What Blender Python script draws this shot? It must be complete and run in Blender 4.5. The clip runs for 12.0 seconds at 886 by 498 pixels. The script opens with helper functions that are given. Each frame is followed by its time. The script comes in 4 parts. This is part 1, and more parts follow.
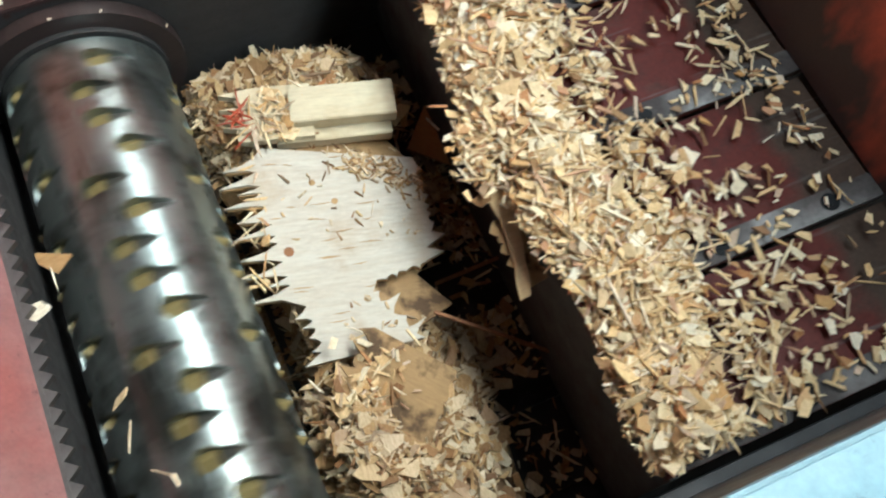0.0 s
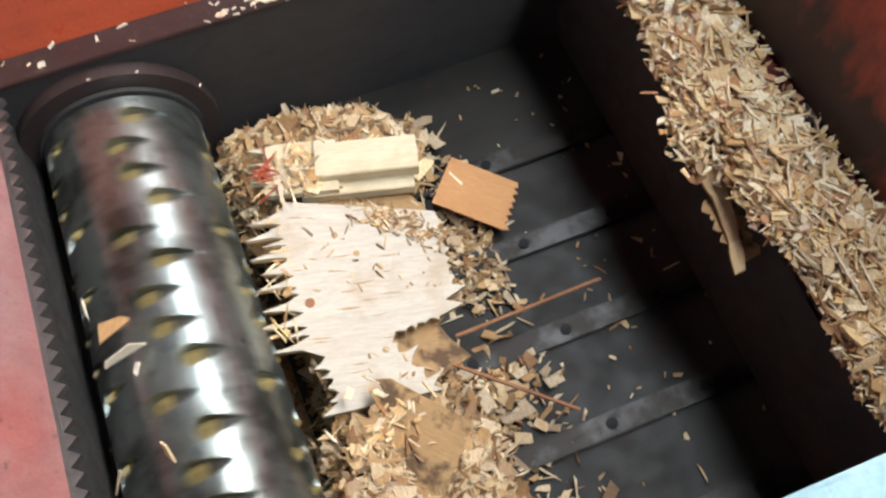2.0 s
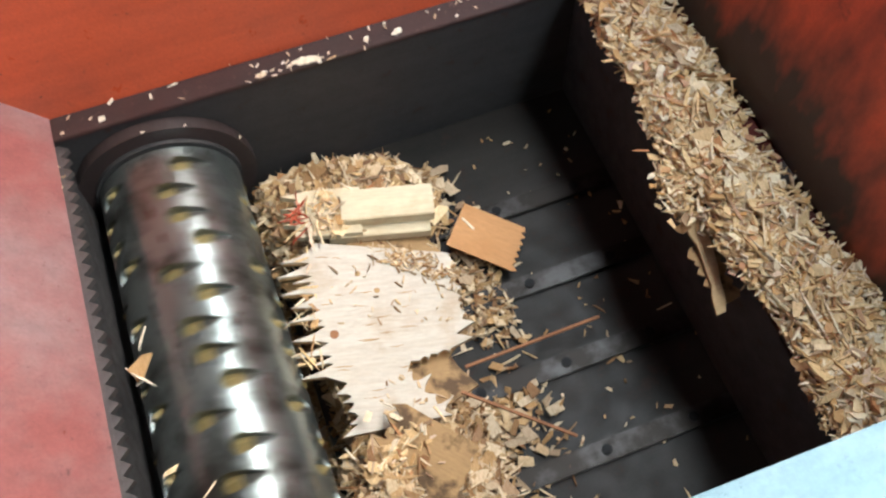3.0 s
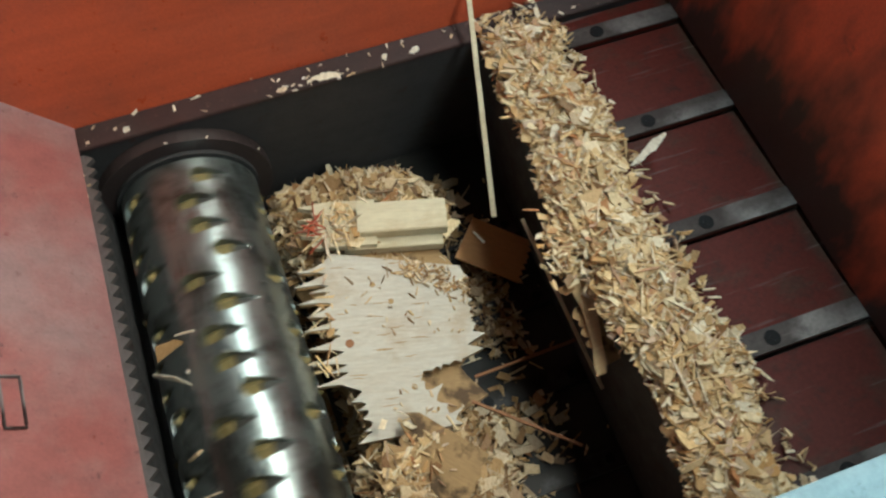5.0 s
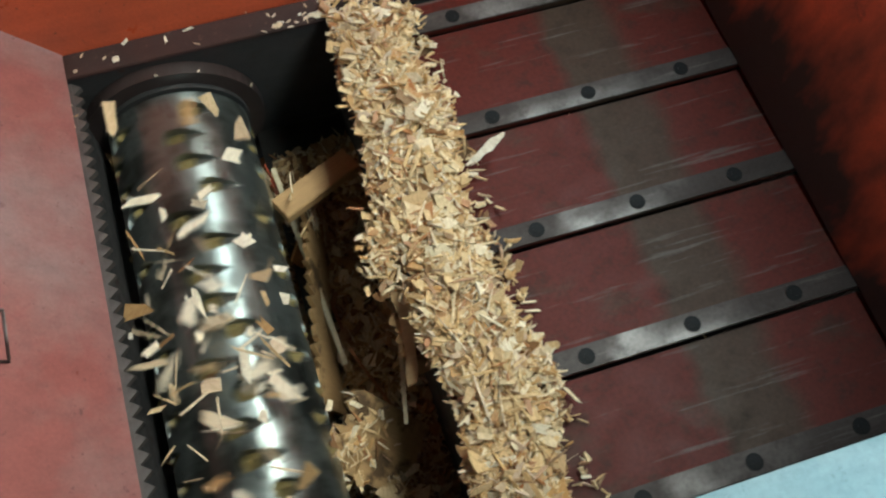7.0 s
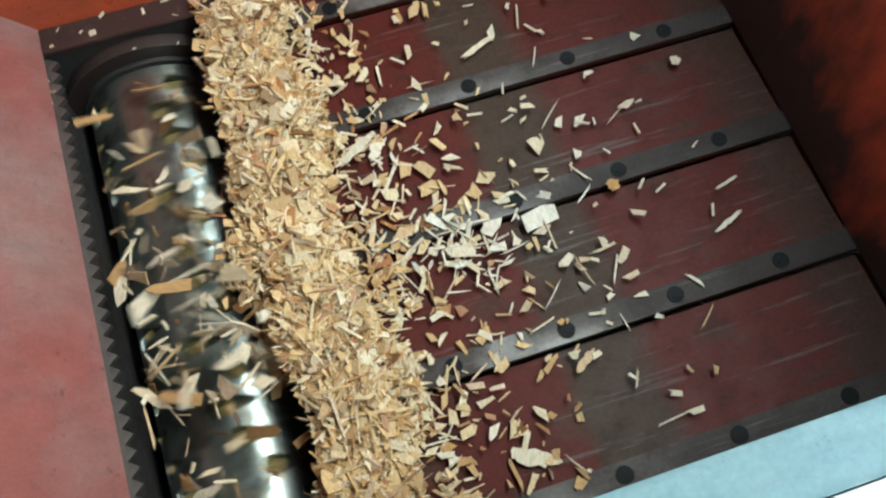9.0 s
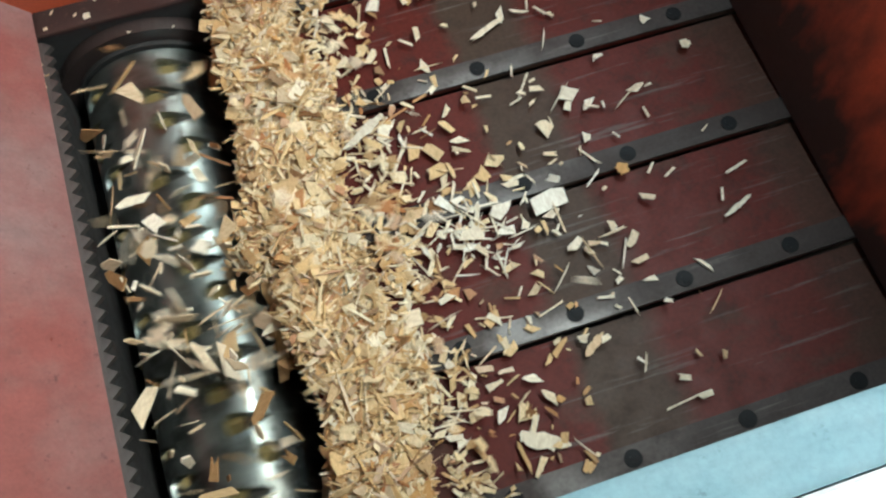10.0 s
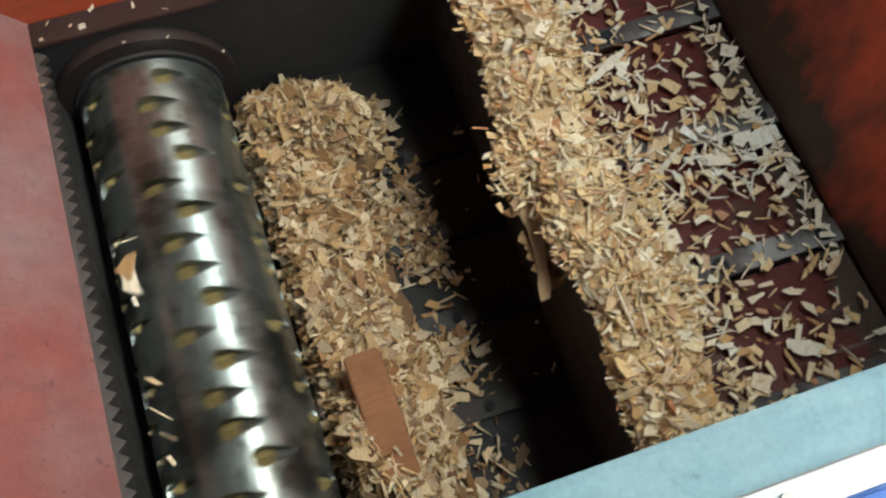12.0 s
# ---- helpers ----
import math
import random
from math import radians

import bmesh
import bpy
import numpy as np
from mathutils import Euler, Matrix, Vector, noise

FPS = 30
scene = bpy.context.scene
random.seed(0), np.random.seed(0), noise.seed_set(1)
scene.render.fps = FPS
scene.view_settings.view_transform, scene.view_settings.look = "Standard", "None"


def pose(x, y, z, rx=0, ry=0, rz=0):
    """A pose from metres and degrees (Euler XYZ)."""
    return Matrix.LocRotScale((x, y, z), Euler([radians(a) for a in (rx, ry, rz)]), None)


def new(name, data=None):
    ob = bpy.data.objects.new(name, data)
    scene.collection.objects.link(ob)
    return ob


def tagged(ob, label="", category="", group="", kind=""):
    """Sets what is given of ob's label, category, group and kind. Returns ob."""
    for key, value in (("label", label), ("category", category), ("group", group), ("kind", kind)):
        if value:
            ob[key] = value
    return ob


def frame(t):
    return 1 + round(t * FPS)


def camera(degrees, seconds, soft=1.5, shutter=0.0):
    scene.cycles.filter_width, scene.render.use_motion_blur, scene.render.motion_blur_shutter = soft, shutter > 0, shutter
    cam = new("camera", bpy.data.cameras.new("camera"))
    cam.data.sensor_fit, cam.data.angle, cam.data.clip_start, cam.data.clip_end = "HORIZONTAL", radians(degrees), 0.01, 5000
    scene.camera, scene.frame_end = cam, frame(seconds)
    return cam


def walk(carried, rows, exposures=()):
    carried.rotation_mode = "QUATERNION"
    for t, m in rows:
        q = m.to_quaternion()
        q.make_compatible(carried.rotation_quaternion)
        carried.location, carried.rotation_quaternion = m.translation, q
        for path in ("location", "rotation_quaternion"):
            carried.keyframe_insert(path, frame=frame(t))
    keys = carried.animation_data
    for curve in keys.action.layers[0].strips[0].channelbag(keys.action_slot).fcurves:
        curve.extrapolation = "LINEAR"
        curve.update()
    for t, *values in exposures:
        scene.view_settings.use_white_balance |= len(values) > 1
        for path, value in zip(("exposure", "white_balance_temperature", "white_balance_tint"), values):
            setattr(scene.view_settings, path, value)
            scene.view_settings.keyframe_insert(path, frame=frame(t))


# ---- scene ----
# ---- camera ----
LENS = 53.15
PATH = [
    (0, pose(-0.200, -0.782, 1.228, 22.312, -2.732, -23.561)),
    (0.5, pose(-0.207, -0.767, 1.228, 21.993, -3.285, -23.220)),
    (1, pose(-0.192, -0.791, 1.213, 22.411, -2.195, -23.176)),
    (1.5, pose(-0.176, -0.806, 1.214, 23.636, -1.231, -22.691)),
    (2, pose(-0.139, -0.824, 1.237, 26.067, 0.719, -21.647)),
    (2.5, pose(-0.134, -0.846, 1.291, 26.971, 1.435, -20.885)),
    (3, pose(-0.145, -0.894, 1.395, 28.292, 1.559, -20.239)),
    (3.2, pose(-0.157, -0.901, 1.421, 28.647, 1.686, -20.257)),
    (4.8, pose(-0.224, -0.828, 1.493, 27.235, -0.592, -20.507)),
    (5, pose(-0.199, -0.869, 1.465, 27.987, 0.070, -19.752)),
    (5.5, pose(-0.187, -0.877, 1.441, 26.563, -0.444, -18.599)),
    (6, pose(-0.231, -0.865, 1.443, 25.838, -2.084, -18.294)),
    (6.5, pose(-0.219, -0.844, 1.457, 24.424, -2.375, -17.872)),
    (7, pose(-0.193, -0.836, 1.464, 23.689, -1.772, -17.682)),
    (7.2, pose(-0.181, -0.848, 1.450, 23.904, -1.622, -17.117)),
    (8.8, pose(-0.150, -0.853, 1.419, 22.995, -1.464, -18.186)),
    (9, pose(-0.147, -0.842, 1.427, 22.061, -0.556, -18.511)),
    (9.5, pose(-0.142, -0.837, 1.422, 21.526, -0.781, -18.630)),
    (10, pose(-0.144, -0.840, 1.419, 21.216, -0.789, -18.335)),
    (10.5, pose(-0.124, -0.849, 1.415, 21.405, -0.235, -18.196)),
    (11, pose(-0.138, -0.859, 1.403, 22.159, -0.589, -18.093)),
    (11.5, pose(-0.145, -0.863, 1.401, 22.289, -0.583, -18.053)),
    (12, pose(-0.155, -0.868, 1.420, 22.524, -1.057, -18.902)),
]
cam = camera(LENS, 12.0, soft=2.3, shutter=0.45)
walk(cam, PATH, exposures=[(0, 1.80, 5650, 2), (0.6, 1.84, 5700, 3), (1.0, 1.82, 5850, 13), (1.6, 1.97, 5950, 13), (3.2, 1.93, 6050, 13), (4.0, 1.62, 6100, 5),
                           (4.8, 1.28, 6050, 1), (5.5, 1.13, 6050, 1), (7.2, 1.13, 5950, -1), (8.8, 1.26, 5800, -2), (10.2, 1.32, 5850, 1), (10.8, 1.26, 6050, 3), (12, 1.24, 6150, 5)])

# ---- light: sky, and an added area lamp standing in for an unseen rooflight ----
world = bpy.data.worlds.new("world")
scene.world = world
world.use_nodes = True
wn = world.node_tree
sky = wn.nodes.new("ShaderNodeTexSky")
sky.sky_type = "NISHITA"
sky.sun_disc = False
sky.sun_elevation, sky.sun_rotation = radians(50), radians(90)
sky.dust_density, sky.ozone_density = 9.0, 0.0
wn.nodes["Background"].inputs["Strength"].default_value = 0.15
wn.links.new(sky.outputs[0], wn.nodes["Background"].inputs["Color"])
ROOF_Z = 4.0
# lamp out of view, placed to suit the rotor's streak and ridge's shadow
AREA_LAMPS = [(1.35, 2.5, -5.0, 6.0, 134.0)]
for x0, x1, y0, y1, watts in AREA_LAMPS:
    lamp = new("roof_area_lamp", bpy.data.lights.new("roof_area_lamp", "AREA"))
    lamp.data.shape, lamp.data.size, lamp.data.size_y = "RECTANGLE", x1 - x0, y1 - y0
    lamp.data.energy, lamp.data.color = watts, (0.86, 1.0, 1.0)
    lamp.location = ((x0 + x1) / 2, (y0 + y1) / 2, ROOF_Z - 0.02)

# ---- plan, in metres: x along the pusher's stroke, y along the rotor, z = 0 at the pusher's top ----
X_LEFT, X_RIGHT = -0.545, 0.738
X_STOP = 0.722                       # where the hopper wall holds chips back
Y_BACK, Y_CHAMBER, Y_NEAR = 0.375, 0.318, -0.79
Z_FLOOR, Z_RIM, Z_WALL = -0.35, 0.66, 0.84
ROTOR_X, ROTOR_Z, ROTOR_R = -0.381, -0.205, 0.147
ROTOR_Y0, ROTOR_Y1 = -0.775, 0.275
FRONT = -0.245
ROW_PITCH, BOLT_PITCH = 0.251, 0.2

# the pusher's travel
STROKE = [(0, 0.45), (0.5, 0.575), (1.0, 0.70), (1.35, 0.785), (1.6, 0.803), (3.3, 0.803), (3.7, 0.775), (4.3, 0.68), (4.8, 0.592), (5.0, 0.553),
          (5.5, 0.462), (6.0, 0.382), (6.5, 0.301), (7.0, 0.221), (7.2, 0.191), (7.8, 0.09), (8.3, 0.025), (8.7, 0.006), (9.0, 0.0), (9.6, 0.004),
          (10.0, 0.022), (10.2, 0.055), (10.5, 0.129), (11.0, 0.262), (11.5, 0.378), (12.0, 0.507)]


def travel(t):
    return float(np.interp(t, [r[0] for r in STROKE], [r[1] for r in STROKE]))


# ---- materials ----
def material(name, build):
    m = bpy.data.materials.new(name)
    m.use_nodes = True
    nt = m.node_tree
    b = nt.nodes["Principled BSDF"]
    build(nt, b)
    return m


def node(nt, kind, **inputs):
    n = nt.nodes.new(kind)
    for k, v in inputs.items():
        n.inputs[k.replace("_", " ")].default_value = v
    return n


def noise_tex(nt, scale, detail=4.0, rough=0.6, stretch=(1, 1, 1), coord="Object"):
    tc = nt.nodes.new("ShaderNodeTexCoord")
    mp = nt.nodes.new("ShaderNodeMapping")
    mp.inputs["Scale"].default_value = stretch
    nt.links.new(tc.outputs[coord], mp.inputs["Vector"])
    n = node(nt, "ShaderNodeTexNoise", Scale=scale, Detail=detail, Roughness=rough)
    nt.links.new(mp.outputs[0], n.inputs["Vector"])
    return n.outputs["Fac"]


def ramp(nt, fac, stops):
    r = nt.nodes.new("ShaderNodeValToRGB")
    el = r.color_ramp.elements
    while len(el) < len(stops):
        el.new(0.5)
    for e, (p, c) in zip(el, stops):
        e.position, e.color = p, (*c, 1)
    nt.links.new(fac, r.inputs[0])
    return r.outputs[0]


def mix(nt, fac, a, b, mode="MIX"):
    m = nt.nodes.new("ShaderNodeMix")
    m.data_type, m.blend_type = "RGBA", mode
    for sock, v in ((m.inputs[0], fac), (m.inputs[6], a), (m.inputs[7], b)):
        if isinstance(v, bpy.types.NodeSocket):
            nt.links.new(v, sock)
        else:
            sock.default_value = v if isinstance(v, (int, float)) else (*v, 1)
    return m.outputs[2]


def bump(nt, b, height, strength, distance=0.002):
    n = node(nt, "ShaderNodeBump", Strength=strength, Distance=distance)
    nt.links.new(height, n.inputs["Height"])
    nt.links.new(n.outputs[0], b.inputs["Normal"])


def grey(v):
    return (v, v, v)


def painted(name, paint, dust, bare, wear, dust_amount=(0.45, 0.7), rough=0.45, spec=0.5, stretch=(1, 1, 1)):
    def build(nt, b):
        big = noise_tex(nt, 4.0, 5, 0.62, stretch)
        mid = noise_tex(nt, 19.0, 6, 0.7)
        fine = noise_tex(nt, 160.0, 3, 0.6)
        col = mix(nt, ramp(nt, big, [(dust_amount[0], grey(0)), (dust_amount[1], grey(1))]), paint, dust)
        col = mix(nt, ramp(nt, mid, [(wear, grey(0)), (wear + 0.07, grey(1))]), col, bare)
        speck = noise_tex(nt, 70.0, 5, 0.75)
        col = mix(nt, ramp(nt, speck, [(0.62, grey(0)), (0.70, grey(0.8))]), col, bare)
        streak = noise_tex(nt, 26.0, 4, 0.6, (0.12, 1, 1))
        col = mix(nt, 0.45, col, ramp(nt, streak, [(0.35, grey(0.62)), (0.65, grey(1.0))]), "MULTIPLY")
        col = mix(nt, 0.35, col, ramp(nt, fine, [(0.3, grey(0.55)), (0.7, grey(1.0))]), "MULTIPLY")
        nt.links.new(col, b.inputs["Base Color"])
        nt.links.new(ramp(nt, mid, [(0.3, grey(rough - 0.12)), (0.75, grey(rough + 0.2))]), b.inputs["Roughness"])
        b.inputs["Specular IOR Level"].default_value = spec
        bump(nt, b, fine, 0.25, 0.0008)
    return material(name, build)


RED_WALL = painted("red_paint", (0.57, 0.099, 0.038), (0.43, 0.088, 0.042), (0.12, 0.05, 0.034), 0.68, rough=0.36)
PINK_WALL = painted("dusty_red_paint", (0.29, 0.092, 0.082), (0.29, 0.175, 0.165), (0.14, 0.055, 0.05), 0.64, dust_amount=(0.40, 0.66), rough=0.38)
DARK_STEEL = painted("dark_chamber_steel", (0.056, 0.053, 0.051), (0.043, 0.043, 0.043), (0.066, 0.038, 0.031), 0.60, rough=0.5, spec=0.28)
FLOOR_STEEL = painted("oily_floor_steel", (0.027, 0.023, 0.019), (0.017, 0.016, 0.014), (0.034, 0.022, 0.017), 0.58, rough=0.5, spec=0.22)
LEDGE_RED = painted("scuffed_dark_red_paint", (0.050, 0.024, 0.021), (0.036, 0.026, 0.023), (0.17, 0.09, 0.07), 0.63)
COLLAR_STEEL = painted("dull_reddish_collar_steel", (0.046, 0.030, 0.027), (0.034, 0.027, 0.025), (0.075, 0.042, 0.034), 0.63)
BLUE_RIM = painted("light_blue_paint", (0.165, 0.305, 0.355), (0.235, 0.375, 0.415), (0.13, 0.21, 0.235), 0.62, rough=0.5)
DEEP_BLUE = painted("deep_blue_paint", (0.03, 0.17, 0.60), (0.04, 0.20, 0.62), (0.03, 0.1, 0.35), 0.72)
WHITE_BAND = painted("white_paint", (0.78, 0.79, 0.80), (0.70, 0.72, 0.74), (0.5, 0.5, 0.5), 0.74)
ROOF_SHEET = painted("dark_roof_sheet", (0.115, 0.118, 0.112), (0.095, 0.092, 0.084), (0.05, 0.035, 0.028), 0.6, rough=0.7)
CONCRETE = painted("hall_concrete", (0.30, 0.29, 0.28), (0.24, 0.24, 0.23), (0.18, 0.17, 0.16), 0.6, rough=0.8)


def along_x(nt, stops, wobble=0.05):
    """A value that follows the thing's own x, with a ragged edge: stops of (x, value) between -0.3 and 1.2 m."""
    tc = nt.nodes.new("ShaderNodeTexCoord")
    sep = nt.nodes.new("ShaderNodeSeparateXYZ")
    nt.links.new(tc.outputs["Object"], sep.inputs[0])
    n = noise_tex(nt, 11.0, 3, 0.6)
    ad = nt.nodes.new("ShaderNodeMath")
    ad.operation = "MULTIPLY_ADD"
    nt.links.new(n, ad.inputs[0])
    ad.inputs[1].default_value = wobble * 2
    nt.links.new(sep.outputs[0], ad.inputs[2])
    mr = nt.nodes.new("ShaderNodeMapRange")
    mr.inputs["From Min"].default_value, mr.inputs["From Max"].default_value = -0.3 + wobble, 1.2 + wobble
    nt.links.new(ad.outputs[0], mr.inputs["Value"])
    return ramp(nt, mr.outputs[0], [((x + 0.3) / 1.5, grey(v)) for x, v in stops])


def oil_splashed(nt, b):
    """Red paint with a ragged splash of brown oil, densest along the foot and thinning with height."""
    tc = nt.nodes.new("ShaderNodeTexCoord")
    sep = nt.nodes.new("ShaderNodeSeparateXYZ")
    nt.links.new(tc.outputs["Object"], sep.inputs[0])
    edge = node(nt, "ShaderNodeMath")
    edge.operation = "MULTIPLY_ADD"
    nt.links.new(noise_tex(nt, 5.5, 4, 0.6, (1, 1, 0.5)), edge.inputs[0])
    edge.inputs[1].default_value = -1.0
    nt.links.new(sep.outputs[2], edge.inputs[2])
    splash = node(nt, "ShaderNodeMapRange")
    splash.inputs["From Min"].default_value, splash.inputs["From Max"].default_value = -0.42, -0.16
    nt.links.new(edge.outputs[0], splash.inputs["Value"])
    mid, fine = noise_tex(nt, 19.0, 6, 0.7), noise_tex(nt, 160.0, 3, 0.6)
    # red set brighter than the north wall's to make up for missing light
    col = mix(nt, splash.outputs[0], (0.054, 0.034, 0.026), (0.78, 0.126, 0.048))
    col = mix(nt, ramp(nt, mid, [(0.60, grey(0)), (0.72, grey(0.6))]), col, (0.085, 0.040, 0.028))
    col = mix(nt, 0.3, col, ramp(nt, fine, [(0.3, grey(0.55)), (0.7, grey(1.0))]), "MULTIPLY")
    nt.links.new(col, b.inputs["Base Color"])
    nt.links.new(ramp(nt, mid, [(0.3, grey(0.34)), (0.75, grey(0.6))]), b.inputs["Roughness"])
    bump(nt, b, fine, 0.25, 0.0008)


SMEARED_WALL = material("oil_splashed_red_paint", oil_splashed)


def worn_pusher(name, metal):
    def build(nt, b):
        mid = noise_tex(nt, 24.0, 6, 0.7)
        fine = noise_tex(nt, 140.0, 3, 0.6)
        scratch = noise_tex(nt, 60.0, 4, 0.65, (0.06, 1, 1))
        if metal:
            bare = along_x(nt, [(-0.3, 0.12), (0.03, 0.16), (0.07, 0.85), (0.27, 0.8), (0.32, 0.2), (0.6, 0.1), (1.2, 0.05)])
            bare = mix(nt, 1.0, bare, ramp(nt, noise_tex(nt, 4.2, 3, 0.55, (0.5, 1.6, 1)), [(0.40, grey(0.18)), (0.62, grey(1.0))]), "MULTIPLY")
            col = mix(nt, bare, (0.044, 0.031, 0.027), (0.31, 0.29, 0.275))
            nt.links.new(bare, b.inputs["Metallic"])
        else:
            bare = along_x(nt, [(-0.3, 0.08), (0.155, 0.08), (0.185, 0.85), (0.30, 0.8), (0.345, 0.06), (0.60, 0.06), (0.66, 0.6), (0.72, 0.65), (0.80, 0.25), (1.2, 0.4)], 0.035)
            blot = noise_tex(nt, 7.0, 5, 0.65, (0.7, 1.3, 1))
            bare = mix(nt, ramp(nt, blot, [(0.54, grey(0)), (0.66, grey(0.7))]), bare, grey(0.75))
            col = mix(nt, bare, (0.112, 0.016, 0.011), (0.060, 0.047, 0.031))
        col = mix(nt, ramp(nt, mid, [(0.52, grey(0)), (0.70, grey(0.55))]), col, (0.036, 0.026, 0.022))
        col = mix(nt, ramp(nt, scratch, [(0.60, grey(0)), (0.70, grey(0.55))]), col, (0.16, 0.14, 0.13))
        col = mix(nt, 0.5, col, ramp(nt, fine, [(0.3, grey(0.5)), (0.7, grey(1.0))]), "MULTIPLY")
        nt.links.new(col, b.inputs["Base Color"])
        b.inputs["Specular IOR Level"].default_value = 0.14
        nt.links.new(ramp(nt, mid, [(0.3, grey(0.36)), (0.75, grey(0.62))]), b.inputs["Roughness"])
        bump(nt, b, mix(nt, 0.5, fine, scratch), 0.3, 0.0010)
    return material(name, build)


def steel(name, base, rough, streak=(1, 1, 1), stain=(0.10, 0.085, 0.07), stain_at=0.6, dents=0.0):
    def build(nt, b):
        big = noise_tex(nt, 9.0, 5, 0.6)
        fine = noise_tex(nt, 90.0, 4, 0.6, streak)
        col = mix(nt, ramp(nt, big, [(stain_at, grey(0)), (stain_at + 0.15, grey(1))]), base, stain)
        col = mix(nt, 0.5, col, ramp(nt, fine, [(0.3, grey(0.6)), (0.7, grey(1.0))]), "MULTIPLY")
        nt.links.new(col, b.inputs["Base Color"])
        b.inputs["Metallic"].default_value = 0.9
        nt.links.new(ramp(nt, fine, [(0.25, grey(rough - 0.07)), (0.75, grey(rough + 0.12))]), b.inputs["Roughness"])
        if dents:
            bump(nt, b, mix(nt, 0.08, noise_tex(nt, 22.0, 3, 0.5), fine), dents, 0.006)
        else:
            bump(nt, b, fine, 0.15, 0.0006)
    return material(name, build)


PUSHER_RED = worn_pusher("worn_pusher_paint", False)
PUSHER_STRIP = worn_pusher("scraped_pusher_strip", True)
ROTOR_STEEL = steel("polished_rotor_steel", (0.37, 0.41, 0.385), 0.29, (1, 0.2, 1), stain=(0.13, 0.135, 0.12), stain_at=0.47, dents=0.35)
KNIFE_STEEL = painted("bronzed_knife_steel", (0.36, 0.28, 0.11), (0.24, 0.18, 0.08), (0.46, 0.38, 0.22), 0.6, rough=0.45)
COMB_STEEL = steel("grey_comb_steel", (0.22, 0.195, 0.185), 0.5)
STRIP_STEEL = steel("scraped_strip_steel", (0.26, 0.245, 0.24), 0.42, (0.15, 1, 1), stain=(0.06, 0.04, 0.036), stain_at=0.44)
FLOOR_BAR_STEEL = steel("oily_bar_steel", (0.075, 0.072, 0.07), 0.46, (0.15, 1, 1), stain=(0.030, 0.026, 0.023), stain_at=0.36)
POCKET_STEEL = painted("dark_matte_pocket_steel", (0.070, 0.068, 0.058), (0.045, 0.042, 0.034), (0.16, 0.12, 0.06), 0.60, rough=0.62, spec=0.3)
BOLT_STEEL = painted("black_oily_bolt", (0.010, 0.010, 0.011), (0.014, 0.013, 0.012), (0.02, 0.018, 0.016), 0.70, rough=0.5, spec=0.12)


def chip_material(name, stops, grain=1.0):
    def build(nt, b):
        geo = nt.nodes.new("ShaderNodeNewGeometry")
        info = nt.nodes.new("ShaderNodeObjectInfo")
        add = node(nt, "ShaderNodeMath")
        add.operation = "ADD"
        nt.links.new(geo.outputs["Random Per Island"], add.inputs[0])
        nt.links.new(info.outputs["Random"], add.inputs[1])
        fr = node(nt, "ShaderNodeMath")
        fr.operation = "FRACT"
        nt.links.new(add.outputs[0], fr.inputs[0])
        col = ramp(nt, fr.outputs[0], stops)
        fine = noise_tex(nt, 260.0 * grain, 3, 0.6, (1, 0.3, 1))
        col = mix(nt, 0.55, col, ramp(nt, fine, [(0.3, (0.55, 0.45, 0.34)), (0.62, grey(1.0))]), "MULTIPLY")
        nt.links.new(col, b.inputs["Base Color"])
        b.inputs["Roughness"].default_value = 0.75
        b.inputs["Specular IOR Level"].default_value = 0.25
        bump(nt, b, fine, 0.4, 0.0008)
    return material(name, build)


CHIP = chip_material("wood_chip", [(0.0, (0.90, 0.79, 0.57)), (0.12, (0.84, 0.66, 0.39)), (0.25, (0.74, 0.49, 0.22)), (0.34, (0.88, 0.73, 0.47)), (0.44, (0.56, 0.31, 0.11)), (0.53, (0.84, 0.64, 0.36)),
                                   (0.64, (0.92, 0.82, 0.63)), (0.73, (0.46, 0.19, 0.07)), (0.82, (0.78, 0.56, 0.29)), (0.90, (0.24, 0.11, 0.04)), (1.0, (0.88, 0.75, 0.52))])
CHIP_DULL = chip_material("dull_wood_chip", [(0.0, (0.74, 0.60, 0.40)), (0.2, (0.56, 0.38, 0.18)), (0.34, (0.28, 0.13, 0.05)), (0.5, (0.80, 0.66, 0.45)), (0.66, (0.52, 0.32, 0.14)),
                                             (0.85, (0.18, 0.09, 0.04)), (1.0, (0.70, 0.58, 0.40))])


CHIP_PALE = chip_material("pale_wood_chip", [(0.0, (0.88, 0.80, 0.64)), (0.4, (0.84, 0.74, 0.56)), (0.7, (0.78, 0.62, 0.42)), (0.85, (0.88, 0.82, 0.70)), (1.0, (0.66, 0.46, 0.26))])
WHITE_CHIP = chip_material("white_wood_chip", [(0.0, (0.86, 0.81, 0.70)), (0.5, (0.82, 0.72, 0.54)), (1.0, (0.88, 0.84, 0.74))])
# brown fill under the chips, the shade of the gaps put into its colour
CHIP_GAP_SHADE = chip_material("shaded_gap_brown", [(0.0, (0.16, 0.09, 0.045)), (0.5, (0.26, 0.16, 0.08)), (1.0, (0.12, 0.065, 0.03))])


